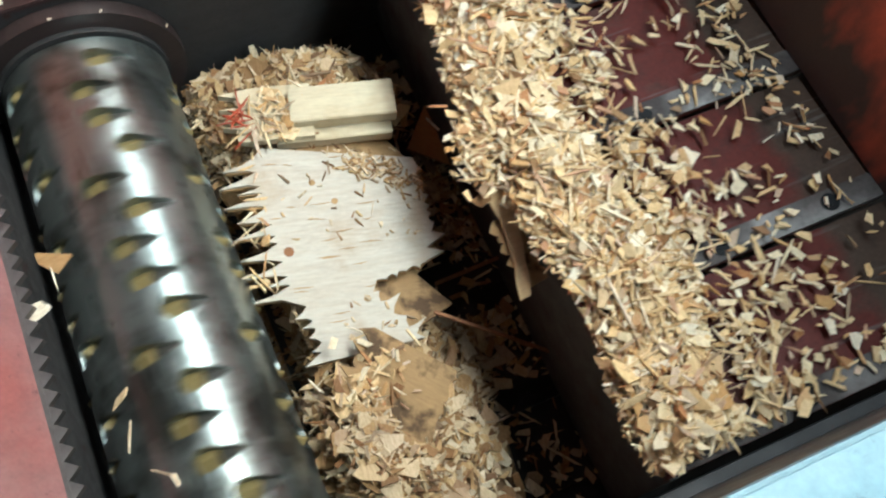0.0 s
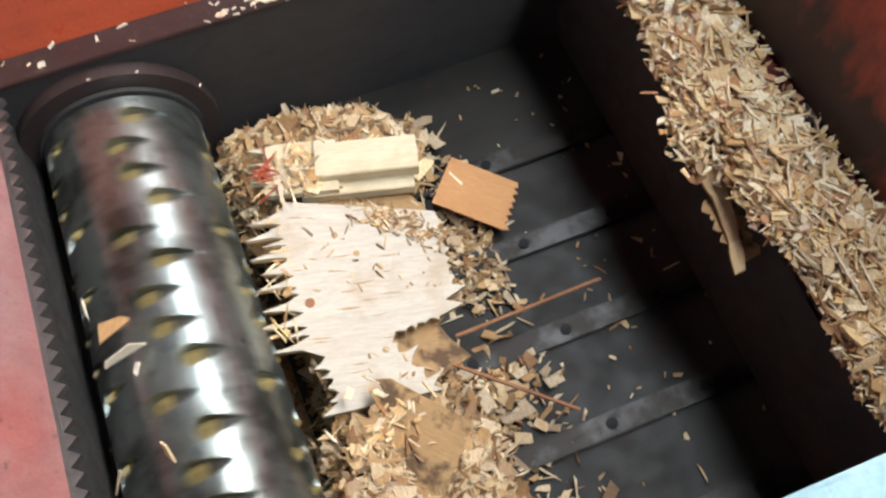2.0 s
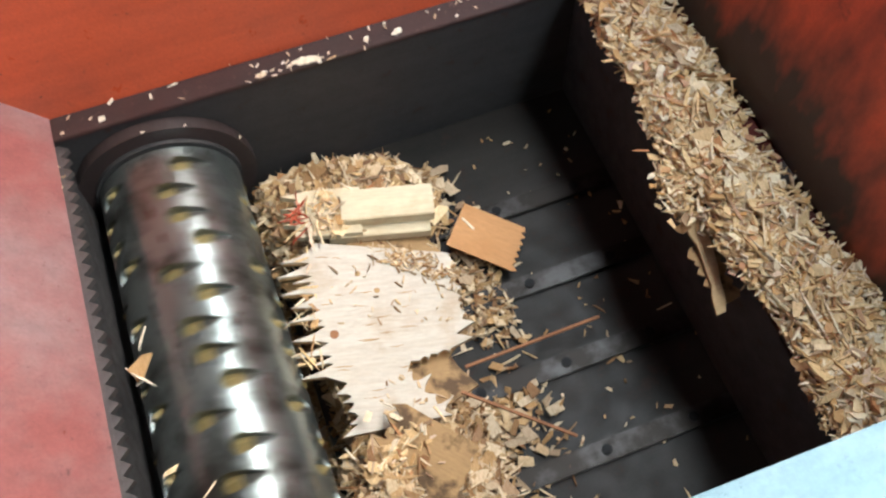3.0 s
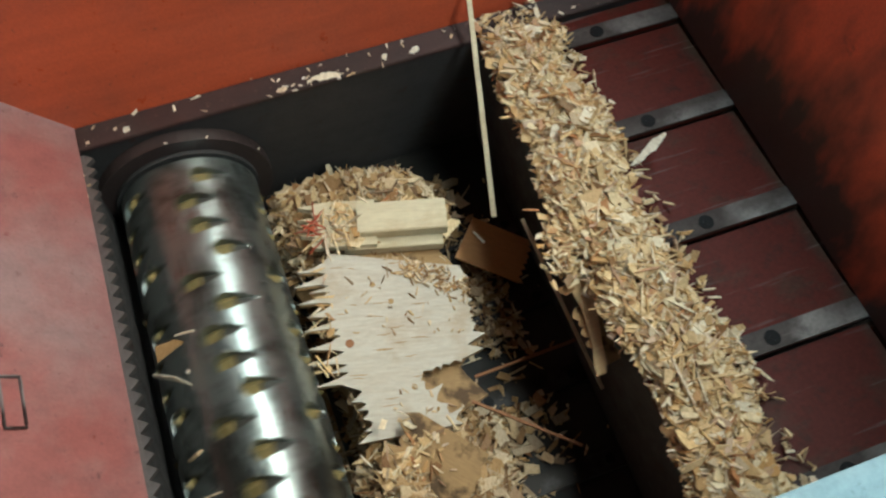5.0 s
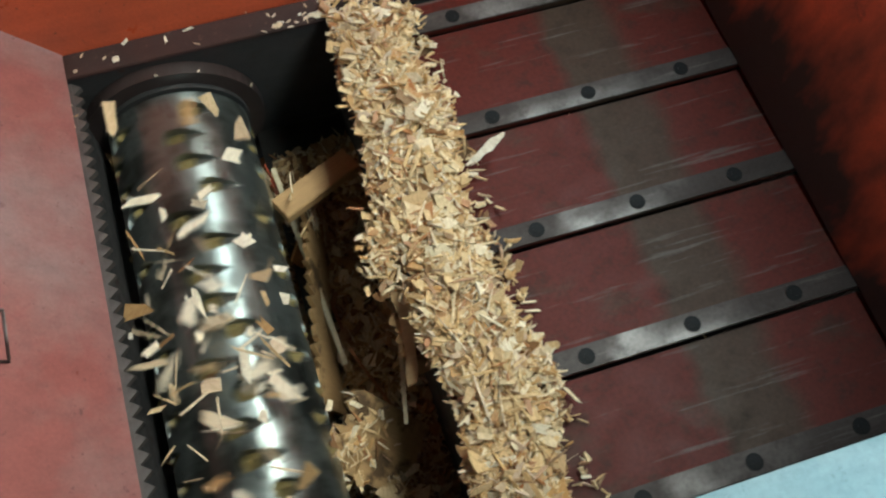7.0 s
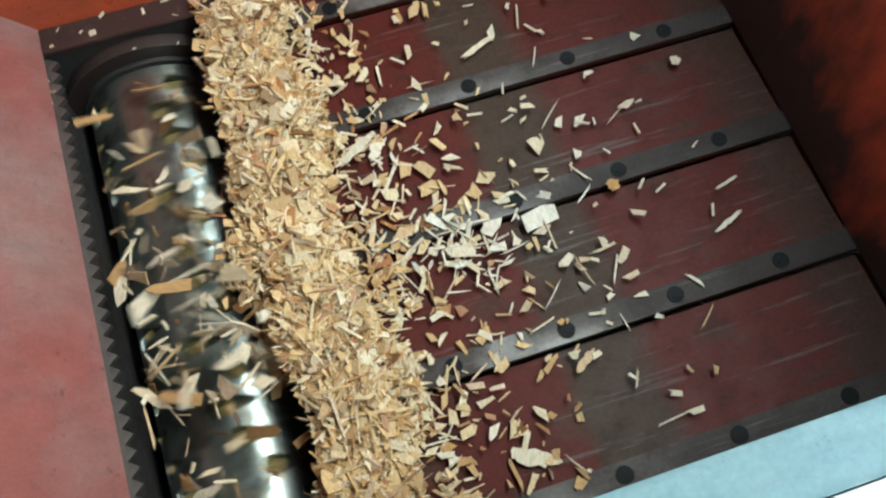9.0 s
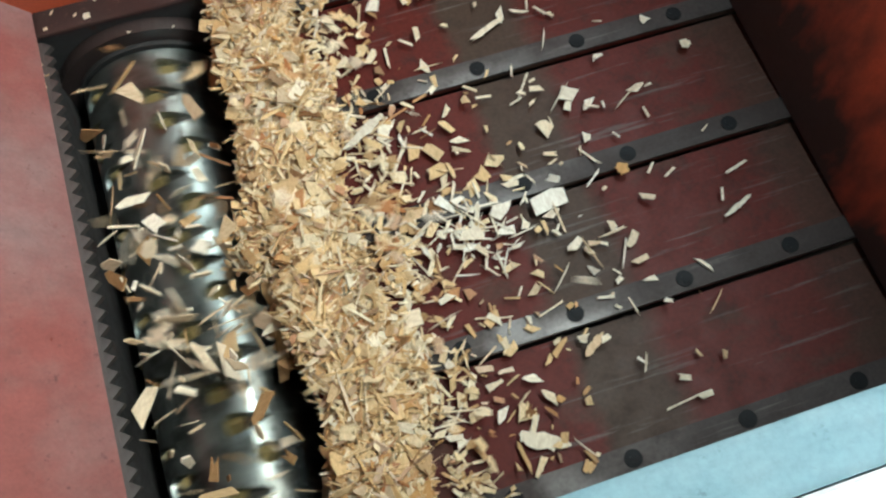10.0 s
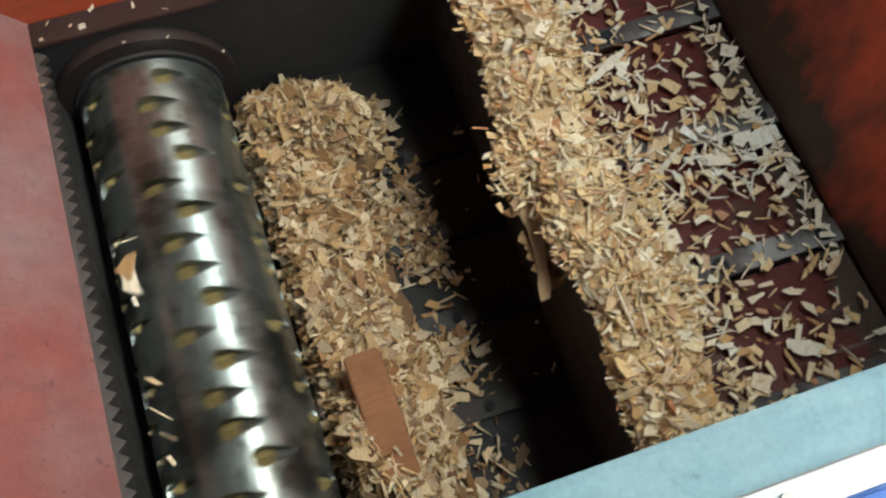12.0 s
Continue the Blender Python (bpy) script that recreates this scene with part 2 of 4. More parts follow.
def timber(name, light, dark, scale=1.0, grained=0.55, blots=(0.50, 0.74)):
    def build(nt, b):
        grain = noise_tex(nt, 16.0 * scale, 6, 0.65, (1, 9, 6))
        blot = noise_tex(nt, 9.0 * scale, 4, 0.6)
        fine = noise_tex(nt, 220.0, 3, 0.6, (0.3, 1, 1))
        col = mix(nt, ramp(nt, grain, [(0.35, grey(0)), (0.75, grey(grained))]), light, dark)
        col = mix(nt, ramp(nt, blot, [(blots[0], grey(0)), (blots[1], grey(0.85))]), col, dark)
        col = mix(nt, 0.3, col, ramp(nt, fine, [(0.3, grey(0.6)), (0.7, grey(1))]), "MULTIPLY")
        nt.links.new(col, b.inputs["Base Color"])
        b.inputs["Roughness"].default_value = 0.7
        b.inputs["Specular IOR Level"].default_value = 0.3
        bump(nt, b, fine, 0.3, 0.0008)
    return material(name, build)


WHITE_PLY = timber("pale_plywood", (0.65, 0.60, 0.50), (0.47, 0.35, 0.22), 1.0, 0.5, (0.54, 0.76))
CREAM_WOOD = timber("cream_timber", (0.74, 0.65, 0.45), (0.58, 0.44, 0.25))
STAINED_PLY = timber("stained_brown_plywood", (0.45, 0.275, 0.12), (0.065, 0.034, 0.016), 1.5, 0.25, (0.52, 0.62))
BROWN_PLY = timber("brown_plywood", (0.52, 0.33, 0.15), (0.36, 0.20, 0.08))
TAN_WOOD = timber("tan_timber", (0.60, 0.42, 0.22), (0.42, 0.26, 0.11))
ORANGE_PLY = timber("orange_plywood", (0.66, 0.34, 0.14), (0.56, 0.26, 0.09))
RED_TIMBER = timber("reddish_timber", (0.36, 0.16, 0.07), (0.22, 0.09, 0.04))
RED_MARK = painted("red_marker", (0.50, 0.085, 0.032), (0.46, 0.11, 0.05), (0.5, 0.2, 0.1), 0.7)


# ---- mesh helpers ----
def mesh_of(name, verts, faces, mat):
    me = bpy.data.meshes.new(name)
    me.from_pydata([tuple(v) for v in verts], [], [tuple(f) for f in faces])
    me.materials.append(mat)
    me.update()
    return me


def bm_mesh(name, bm, mat):
    me = bpy.data.meshes.new(name)
    bmesh.ops.recalc_face_normals(bm, faces=bm.faces)
    bm.to_mesh(me)
    bm.free()
    me.materials.append(mat)
    return me


def part(name, bm, mat, parent, label=""):
    me = bm if isinstance(bm, bpy.types.Mesh) else bm_mesh(name, bm, mat)
    ob = new(name, me)
    ob.parent = parent
    return tagged(ob, label)


def thing(name, bm, mat, label, category, group="", kind=""):
    me = bm if isinstance(bm, bpy.types.Mesh) else (bm_mesh(name, bm, mat) if bm else None)
    return tagged(new(name, me), label, category, group, kind)


def box(x0, x1, y0, y1, z0, z1, bevel=0.0, bm=None):
    bm = bm or bmesh.new()
    vs = [bm.verts.new((x, y, z)) for z in (z0, z1) for y in (y0, y1) for x in (x0, x1)]
    fs = [bm.faces.new([vs[i] for i in f]) for f in ((0, 2, 3, 1), (4, 5, 7, 6), (0, 1, 5, 4), (2, 6, 7, 3), (0, 4, 6, 2), (1, 3, 7, 5))]
    if bevel:
        bmesh.ops.bevel(bm, geom=list({e for f in fs for e in f.edges}), offset=bevel, segments=2, affect="EDGES")
    return bm


def prism(outline, axis, a, b, bm=None):
    """An outline of (u, v) drawn out along an axis: 'y' takes (x, z), 'z' takes (x, y)."""
    bm = bm or bmesh.new()
    put = (lambda u, v, w: (u, w, v)) if axis == "y" else (lambda u, v, w: (u, v, w))
    lo = [bm.verts.new(put(u, v, a)) for u, v in outline]
    hi = [bm.verts.new(put(u, v, b)) for u, v in outline]
    bm.faces.new(lo)
    bm.faces.new(hi)
    n = len(lo)
    for i in range(n):
        bm.faces.new((lo[i], lo[(i + 1) % n], hi[(i + 1) % n], hi[i]))
    return bm


def cylinder(r, z0, z1, segs=20, bm=None, at=(0, 0)):
    bm = bm or bmesh.new()
    return prism([(at[0] + r * math.cos(2 * math.pi * i / segs), at[1] + r * math.sin(2 * math.pi * i / segs)) for i in range(segs)], "z", z0, z1, bm)


def chip_cloud(rng, pts, tilt=25.0, long=(0.010, 0.030), slivers=0.4, thick=0.0014):
    """Verts and faces of one irregular flake or sliver of wood at each point."""
    n = len(pts)
    thin = rng.random(n) < slivers
    ln = rng.uniform(*long, n) * np.where(thin, 1.25, 0.8)
    wd = np.where(thin, rng.uniform(0.0018, 0.005, n), ln * rng.uniform(0.25, 0.75, n))
    th = thick * rng.uniform(0.6, 2.0, n)
    base = np.array([[-.5, -.5], [.5, -.5], [.62, .05], [.5, .5], [-.5, .5]])
    xy = base[None] + rng.uniform(-0.30, 0.30, (n, 5, 2))
    loc = np.zeros((n, 10, 3))
    bend = rng.uniform(-0.12, 0.12, n)
    for s, o in ((1, 0), (-1, 5)):
        loc[:, o:o + 5, 0] = xy[:, :, 0] * ln[:, None]
        loc[:, o:o + 5, 1] = xy[:, :, 1] * wd[:, None]
        loc[:, o:o + 5, 2] = s * th[:, None] / 2 + (xy[:, :, 0] ** 2 * ln[:, None]) * bend[:, None]
    yaw = rng.uniform(0, 2 * np.pi, n)
    ax = rng.normal(0, np.radians(tilt), n)
    ay = rng.normal(0, np.radians(tilt), n)
    c, s = np.cos(ax)[:, None], np.sin(ax)[:, None]
    loc[:, :, 1], loc[:, :, 2] = loc[:, :, 1] * c - loc[:, :, 2] * s, loc[:, :, 1] * s + loc[:, :, 2] * c
    c, s = np.cos(ay)[:, None], np.sin(ay)[:, None]
    loc[:, :, 0], loc[:, :, 2] = loc[:, :, 0] * c + loc[:, :, 2] * s, -loc[:, :, 0] * s + loc[:, :, 2] * c
    c, s = np.cos(yaw)[:, None], np.sin(yaw)[:, None]
    loc[:, :, 0], loc[:, :, 1] = loc[:, :, 0] * c - loc[:, :, 1] * s, loc[:, :, 0] * s + loc[:, :, 1] * c
    verts = (loc + np.asarray(pts)[:, None, :]).reshape(-1, 3)
    faces = []
    for i in range(n):
        k = 10 * i
        faces.append((k, k + 1, k + 2, k + 3, k + 4))
        faces.append((k + 9, k + 8, k + 7, k + 6, k + 5))
        for j in range(5):
            faces.append((k + j, k + 5 + j, k + 5 + (j + 1) % 5, k + (j + 1) % 5))
    return verts, faces


def joined(*groups):
    verts, faces, k = [], [], 0
    for v, f in groups:
        verts.extend(map(tuple, v))
        faces.extend(tuple(i + k for i in q) for q in f)
        k += len(v)
    return verts, faces


def heap_base(x0, x1, y0, y1, height, nx, ny):
    """A closed lump whose upper side is height(x, y)."""
    xs, ys = np.linspace(x0, x1, nx), np.linspace(y0, y1, ny)
    verts, faces = [], []
    for y in ys:
        for x in xs:
            verts.append((x, y, height(x, y)))
    for j in range(ny - 1):
        for i in range(nx - 1):
            a = j * nx + i
            faces.append((a, a + 1, a + nx + 1, a + nx))
    return verts, faces


# ---- setting: hopper walls, chamber and floor ----
def structure(name, bm, mat, label, category="wall"):
    return thing(name, bm, mat, label, category, kind="structure")


def setting():
    t = 0.012
    # shallow wall over the rotor, leaning outwards at 45 degrees
    o = [(X_LEFT, 0.0), (X_LEFT - 0.75, 0.75), (X_LEFT - 0.75 - t, 0.75 - t), (X_LEFT - t, -t)]
    structure("wall_west", prism(o, "y", Y_NEAR - 0.05, Y_BACK + 0.19), PINK_WALL, "dusty faded red painted steel hopper wall above the rotor")
    north = bmesh.new()
    o = [(Y_BACK, -0.004), (Y_BACK + 0.215, Z_WALL), (Y_BACK + 0.215 + t, Z_WALL), (Y_BACK + t, -0.004)]
    ends = [[north.verts.new((x, y, z)) for y, z in o] for x in (X_LEFT - 0.85, X_RIGHT + 0.5)]
    for e in ends:
        north.faces.new(e)
    for i in range(4):
        north.faces.new((ends[0][i], ends[0][(i + 1) % 4], ends[1][(i + 1) % 4], ends[1][i]))
    structure("wall_north", north, RED_WALL, "bright red painted steel hopper wall behind the chamber")
    # upper part is unseen, made tall to throw shade on the pusher's far end
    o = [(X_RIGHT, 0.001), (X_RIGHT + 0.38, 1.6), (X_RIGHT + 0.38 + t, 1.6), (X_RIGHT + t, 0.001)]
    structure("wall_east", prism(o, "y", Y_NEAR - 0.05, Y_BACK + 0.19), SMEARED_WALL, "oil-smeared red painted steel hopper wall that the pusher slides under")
    structure("wall_south", box(X_LEFT - 0.8, X_RIGHT + 0.5, Y_NEAR - 0.032, Y_NEAR - 0.017, -0.01, Z_RIM - 0.052), DARK_STEEL, "dark greasy steel hopper wall under the blue rim")
    # unseen cover added to keep light from leaking in at the wall's foot
    structure("pusher_housing", box(X_RIGHT + 0.0125, X_RIGHT + 1.1, Y_NEAR - 0.06, Y_BACK, 0.0135, 0.03), RED_WALL, "added red cover out of view that stops light leaking under the hopper wall", "cover")
    # chamber
    structure("chamber_wall_north", box(X_LEFT - 0.02, X_RIGHT + 1.0, Y_CHAMBER, Y_BACK + t, -0.62, -0.006, 0.003), DARK_STEEL, "dark greasy steel side wall of the cutting chamber")
    structure("chamber_wall_south", box(X_LEFT - 0.02, X_RIGHT + 1.0, Y_NEAR - 0.07, Y_NEAR, -0.62, -0.012, 0.003), DARK_STEEL, "dark greasy steel side wall of the cutting chamber")
    structure("ledge", box(X_LEFT, X_RIGHT, Y_CHAMBER - 0.004, Y_BACK - 0.002, -0.006, 0.004, 0.002), LEDGE_RED, "narrow scuffed dark red ledge strewn with chips", "ledge")
    structure("chamber_wall_west", box(X_LEFT - 0.03, X_LEFT - 0.005, Y_NEAR, Y_CHAMBER, -0.62, -0.03), DARK_STEEL, "dark steel wall behind the rotor")
    structure("floor", box(ROTOR_X + 0.155, X_RIGHT + 1.0, Y_NEAR, Y_CHAMBER, Z_FLOOR - 0.02, Z_FLOOR), FLOOR_STEEL, "dark oily steel floor of the feed chamber", "floor")
    structure("pit", box(X_LEFT - 0.03, ROTOR_X + 0.155, Y_NEAR, Y_CHAMBER, -0.64, -0.62), DARK_STEEL, "dark steel tray below the rotor", "tray")
    # unseen roof, added so the rotor mirrors dark either side of the lamp
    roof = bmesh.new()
    edges = [-6.0] + [v for x0, x1, *_ in AREA_LAMPS for v in (x0, x1)] + [6.0]
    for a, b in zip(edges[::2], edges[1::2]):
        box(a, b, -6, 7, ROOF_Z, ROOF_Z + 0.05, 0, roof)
    structure("ceiling", roof, ROOF_SHEET, "added dark roof out of view, open above the area lamp", "roof")
    structure("ground", box(-6, 6, -6, 6, -1.25, -1.2), CONCRETE, "grey concrete floor of the hall", "floor")


setting()


def wall_staple():
    """Bent steel staple welded to the sloping west wall."""
    lug = thing("welded_staple", None, None, "bent steel staple welded to the dusty red hopper wall", "staple")
    for name, x0, x1, y0, y1 in (("leg", -0.018, 0.018, 0.042, 0.046), ("leg", -0.018, 0.018, -0.046, -0.042), ("bridge", 0.0145, 0.0185, -0.0415, 0.0415), ("bridge", -0.0185, -0.0145, -0.0415, 0.0415)):
        part(name, box(x0, x1, y0, y1, 0.0, 0.006, 0.001), STRIP_STEEL, lug)
    lug.matrix_basis = pose(-0.684, -0.233, 0.1395, 0, 45, 0)


wall_staple()


def floor_bars():
    """Guide bars bolted to the chamber's floor."""
    for k in range(5):
        y = 0.045 - 0.195 * k
        bar = thing("guide_bar", box(-0.12, 1.5, y - 0.022, y + 0.022, Z_FLOOR, Z_FLOOR + 0.012, 0.002), FLOOR_BAR_STEEL,
                    "scraped grey steel guide bar bolted to the chamber floor", "guide bar", "guide bars on the floor")
        for i in range(6):
            part("bolt", cylinder(0.011, 0, 0.003, 14), BOLT_STEEL, bar, "black sunk bolt").location = (0.09 + 0.19 * i, y, Z_FLOOR + 0.012)


floor_bars()


def near_rim():
    rim = thing("hopper_rim", None, None, "light blue steel hopper rim with white band and blue skirt", "hopper rim")
    y = -0.803
    part("rim_channel", box(-1.3, 1.2, y - 0.062, y, Z_RIM - 0.05, Z_RIM, 0.004), BLUE_RIM, rim, "light blue painted channel")
    band = part("white_band", box(-1.3, 1.2, y - 0.092, y - 0.064, Z_RIM - 0.05, Z_RIM - 0.002, 0.003), WHITE_BAND, rim, "white painted band")
    for i in range(9):
        part("rivet", cylinder(0.006, 0, 0.004, 14), STRIP_STEEL, band).location = (-1.04 + 0.24 * i, y - 0.078, Z_RIM - 0.002)
    part("outer_skirt", box(-1.3, 1.2, y - 0.14, y - 0.094, Z_RIM - 1.6, Z_RIM - 0.04, 0.004), DEEP_BLUE, rim, "deep blue painted skirt")


near_rim()


def comb_knife():
    """Fixed knife with pointed teeth under the west wall."""
    pitch, n = 0.0275, 40
    y0 = Y_NEAR + 0.005
    comb = thing("comb_knife", None, None, "grey steel stator knife with pointed saw teeth beside the rotor", "knife")
    part("bar", box(X_LEFT - 0.03, X_LEFT + 0.004, y0, y0 + n * pitch, -0.026, -0.012, 0.001), COMB_STEEL, comb)
    tooth = bm_mesh("tooth", prism([(0, 0), (0.017, pitch / 2), (0, pitch)], "z", -0.0255, -0.0125), COMB_STEEL)
    for i in range(n):
        part("tooth", tooth, None, comb).location = (X_LEFT + 0.004, y0 + i * pitch, 0)


comb_knife()


# ---- rotor ----
def build_rotor():
    ny, nth = 360, 216
    length = ROTOR_Y1 - ROTOR_Y0
    ys, th = np.linspace(0, length, ny), np.arange(nth) * 2 * np.pi / nth
    depth = np.zeros((ny, nth))
    seats = []
    pitch = 0.0600
    reach = 0.086
    for k in range(17):
        for row in range(5):
            yk = 0.045 + pitch * k
            a = radians(72 * row + (0, 15, -8, 21, 6)[k % 5] + 1.3 * abs(k - 8))
            seats.append((yk, a))
            u = ((th - a + np.pi) % (2 * np.pi) - np.pi) * ROTOR_R
            w = np.where((u > 0) & (u < reach), 0.0185 * np.sqrt(np.clip(u / 0.012, 0, 1)) * (1 - (u / reach) ** 1.6), -1)
            dd = 0.034 * (1 - u / reach)
            inside = np.abs(ys[:, None] - yk) < w[None, :]
            depth = np.where(inside, np.maximum(depth, dd[None, :]), depth)
    r = ROTOR_R - depth
    r[0], r[-1] = ROTOR_R - 0.02, ROTOR_R - 0.02
    verts = [(r[j, i] * math.sin(th[i]), ys[j], r[j, i] * math.cos(th[i])) for j in range(ny) for i in range(nth)]
    faces = [(j * nth + i, j * nth + (i + 1) % nth, (j + 1) * nth + (i + 1) % nth, (j + 1) * nth + i) for j in range(ny - 1) for i in range(nth)]
    faces += [tuple(range(nth))[::-1], tuple((ny - 1) * nth + i for i in range(nth))]
    rotor = thing("rotor", mesh_of("rotor", verts, faces, ROTOR_STEEL), None, "shiny steel cutting rotor with pointed pockets and bronzed knives", "rotor")
    # pocket faces take a darker, rougher steel than the rest of the rotor
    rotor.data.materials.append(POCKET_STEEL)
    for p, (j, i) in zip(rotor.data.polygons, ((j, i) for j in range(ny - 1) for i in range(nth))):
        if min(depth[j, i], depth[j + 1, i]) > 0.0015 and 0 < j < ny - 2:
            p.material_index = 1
    # square knife standing on its corner
    bm = bmesh.new()
    w, t = 0.0165, 0.030
    face = [bm.verts.new((0.0, -w, -0.010)), bm.verts.new((0.0, w, -0.010)), bm.verts.new((0.004, 0, 0.013))]
    back = [bm.verts.new((-t, -w * 0.9, -0.010)), bm.verts.new((-t, w * 0.9, -0.010)), bm.verts.new((-t, 0, 0.002))]
    bm.faces.new(face)
    bm.faces.new(back)
    for i in range(3):
        bm.faces.new((face[i], face[(i + 1) % 3], back[(i + 1) % 3], back[i]))
    me = bm_mesh("knife", bm, KNIFE_STEEL)
    for yk, a in seats:
        k = part("knife", me, None, rotor)
        k.matrix_basis = Matrix.Rotation(a, 4, "Y") @ Matrix.Translation((0.034, yk, ROTOR_R - 0.012))
    return rotor


rotor = build_rotor()


def rotor_flanges():
    """Round collar in which the rotor's far end turns, screwed to the chamber wall."""
    collar = thing("rotor_collar", None, None, "dark reddish steel collar round the rotor's end", "collar")
    ring = lambda rad: [(ROTOR_X + rad * math.cos(math.pi * i / 24), ROTOR_Z + rad * math.sin(math.pi * i / 24)) for i in range(48)]
    part("flange", prism(ring(0.188), "y", ROTOR_Y1 + 0.012, Y_CHAMBER - 0.002), COLLAR_STEEL, collar)
    part("seal_disc", prism(ring(0.154), "y", ROTOR_Y1 + 0.002, ROTOR_Y1 + 0.012), DARK_STEEL, collar, "dark seal disc")


rotor_flanges()


# ---- pusher ----
def build_pusher():
    """Hollow ram whose top is planked with plates and bolted steel strips. Its own x = 0 is the second row of bolts."""
    p = thing("pusher", None, None, "worn dark red steel pusher with bolted cross strips on top", "pusher")
    x1 = 1.0
    part("front_plate", box(FRONT, FRONT + 0.02, Y_NEAR + 0.012, Y_CHAMBER - 0.008, Z_FLOOR + 0.016, -0.004, 0.003), DARK_STEEL, p, "dark scraped front plate")
    rows = [ROW_PITCH * (1 - j) for j in range(5)]
    top = Y_CHAMBER - 0.008
    for j in range(5):
        low = rows[j] - 0.024 if j < 4 else Y_NEAR + 0.012
        if top - low > 0.02:
            plank = bmesh.new()
            outline = [(low + 0.003, -0.003), (low + 0.003, -0.016), (top, -0.024), (top, -0.0125)]
            ends = [[plank.verts.new((x, y, z)) for y, z in outline] for x in (FRONT, x1)]
            for e in ends:
                plank.faces.new(e)
            for i in range(4):
                plank.faces.new((ends[0][i], ends[0][(i + 1) % 4], ends[1][(i + 1) % 4], ends[1][i]))
            part("plank_plate", plank, PUSHER_RED, p, "dark red plate with bare worn patches")
        top = low - 0.005
    bolt = cylinder(0.0150, -0.001, 0.0016, 20)
    cylinder(0.007, 0.0016, 0.0026, 6, bolt)
    bolt_me = bm_mesh("bolt", bolt, BOLT_STEEL)
    for j in range(5):
        y = rows[j]
        if y - 0.024 < Y_NEAR + 0.012:
            y = Y_NEAR + 0.04
        s = part("cross_strip", box(FRONT + 0.01, x1, y - 0.0215, y + 0.0215, -0.005, 0.0, 0.0012), PUSHER_STRIP, p, "scraped grey steel strip")
        for i in range(-1, 5):
            b = part("bolt", bolt_me, None, s, "black socket bolt")
            b.location = (i * BOLT_PITCH, y, 0.0)
    return p


pusher = build_pusher()
RNG = np.random.default_rng(7)


# ---- chips carried on the pusher's edge ----
def ridge_height(x, y):
    """Height of the heaped chips over the pusher's front edge; x from the front."""
    u = (x - (-0.262 + 0.012 * math.sin(9 * y) + 0.010 * math.sin(23 * y + 1))) / (0.170 + 0.012 * math.sin(14 * y + 2))
    if u <= 0 or u >= 1:
        return 0.0
    return 0.040 * (min(u, 1 - u) * 2) ** 0.45 * (0.85 + 0.3 * noise.noise((x * 18, y * 18, 1.0)))


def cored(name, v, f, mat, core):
    """The mesh of a heap whose last faces are its core, coloured dark for the shade between chips."""
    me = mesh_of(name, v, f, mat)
    me.materials.append(CHIP_GAP_SHADE)
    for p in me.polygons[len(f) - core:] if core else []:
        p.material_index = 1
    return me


def build_ridge():
    pts = []
    while len(pts) < 6200:
        x, y = RNG.uniform(-0.275, -0.055), RNG.uniform(Y_NEAR + 0.03, Y_CHAMBER - 0.02)
        h = ridge_height(x, y)
        if h > 0.003:
            pts.append((x, y, h + RNG.uniform(-0.010, 0.006) + 0.007 * noise.noise((x * 45, y * 45, 3.0))))
    # a clump that hangs over the front
    for _ in range(260):
        x, y = RNG.normal(-0.285, 0.014), RNG.normal(-0.22, 0.03)
        pts.append((x, y, RNG.uniform(-0.02, 0.02)))
    for _ in range(170):
        x, y = RNG.normal(-0.075, 0.012), RNG.uniform(Y_NEAR + 0.03, Y_CHAMBER - 0.02)
        pts.append((x, y, RNG.uniform(0.001, 0.006)))
    for _ in range(90):
        pts.append((RNG.uniform(-0.255, -0.11), Y_CHAMBER + RNG.uniform(-0.03, 0.045), RNG.uniform(0.010, 0.024)))
    chips = chip_cloud(RNG, pts, 24, (0.008, 0.028), 0.42, 0.0018)
    big = [(x, y, z + 0.006) for x, y, z in pts[:800] if -0.25 < x < -0.105]
    flakes = chip_cloud(RNG, big, 19, (0.026, 0.054), 0.35, 0.002)
    long_splinters = chip_cloud(RNG, [(x, y, z + 0.008) for x, y, z in pts[800:1000] if -0.235 < x < -0.12], 14, (0.034, 0.062), 1.0, 0.0022)
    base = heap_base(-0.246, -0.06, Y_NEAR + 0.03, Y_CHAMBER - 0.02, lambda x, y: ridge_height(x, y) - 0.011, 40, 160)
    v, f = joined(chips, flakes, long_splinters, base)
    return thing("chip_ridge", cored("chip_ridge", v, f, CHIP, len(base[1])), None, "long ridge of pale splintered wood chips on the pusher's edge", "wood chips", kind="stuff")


ridge = build_ridge()


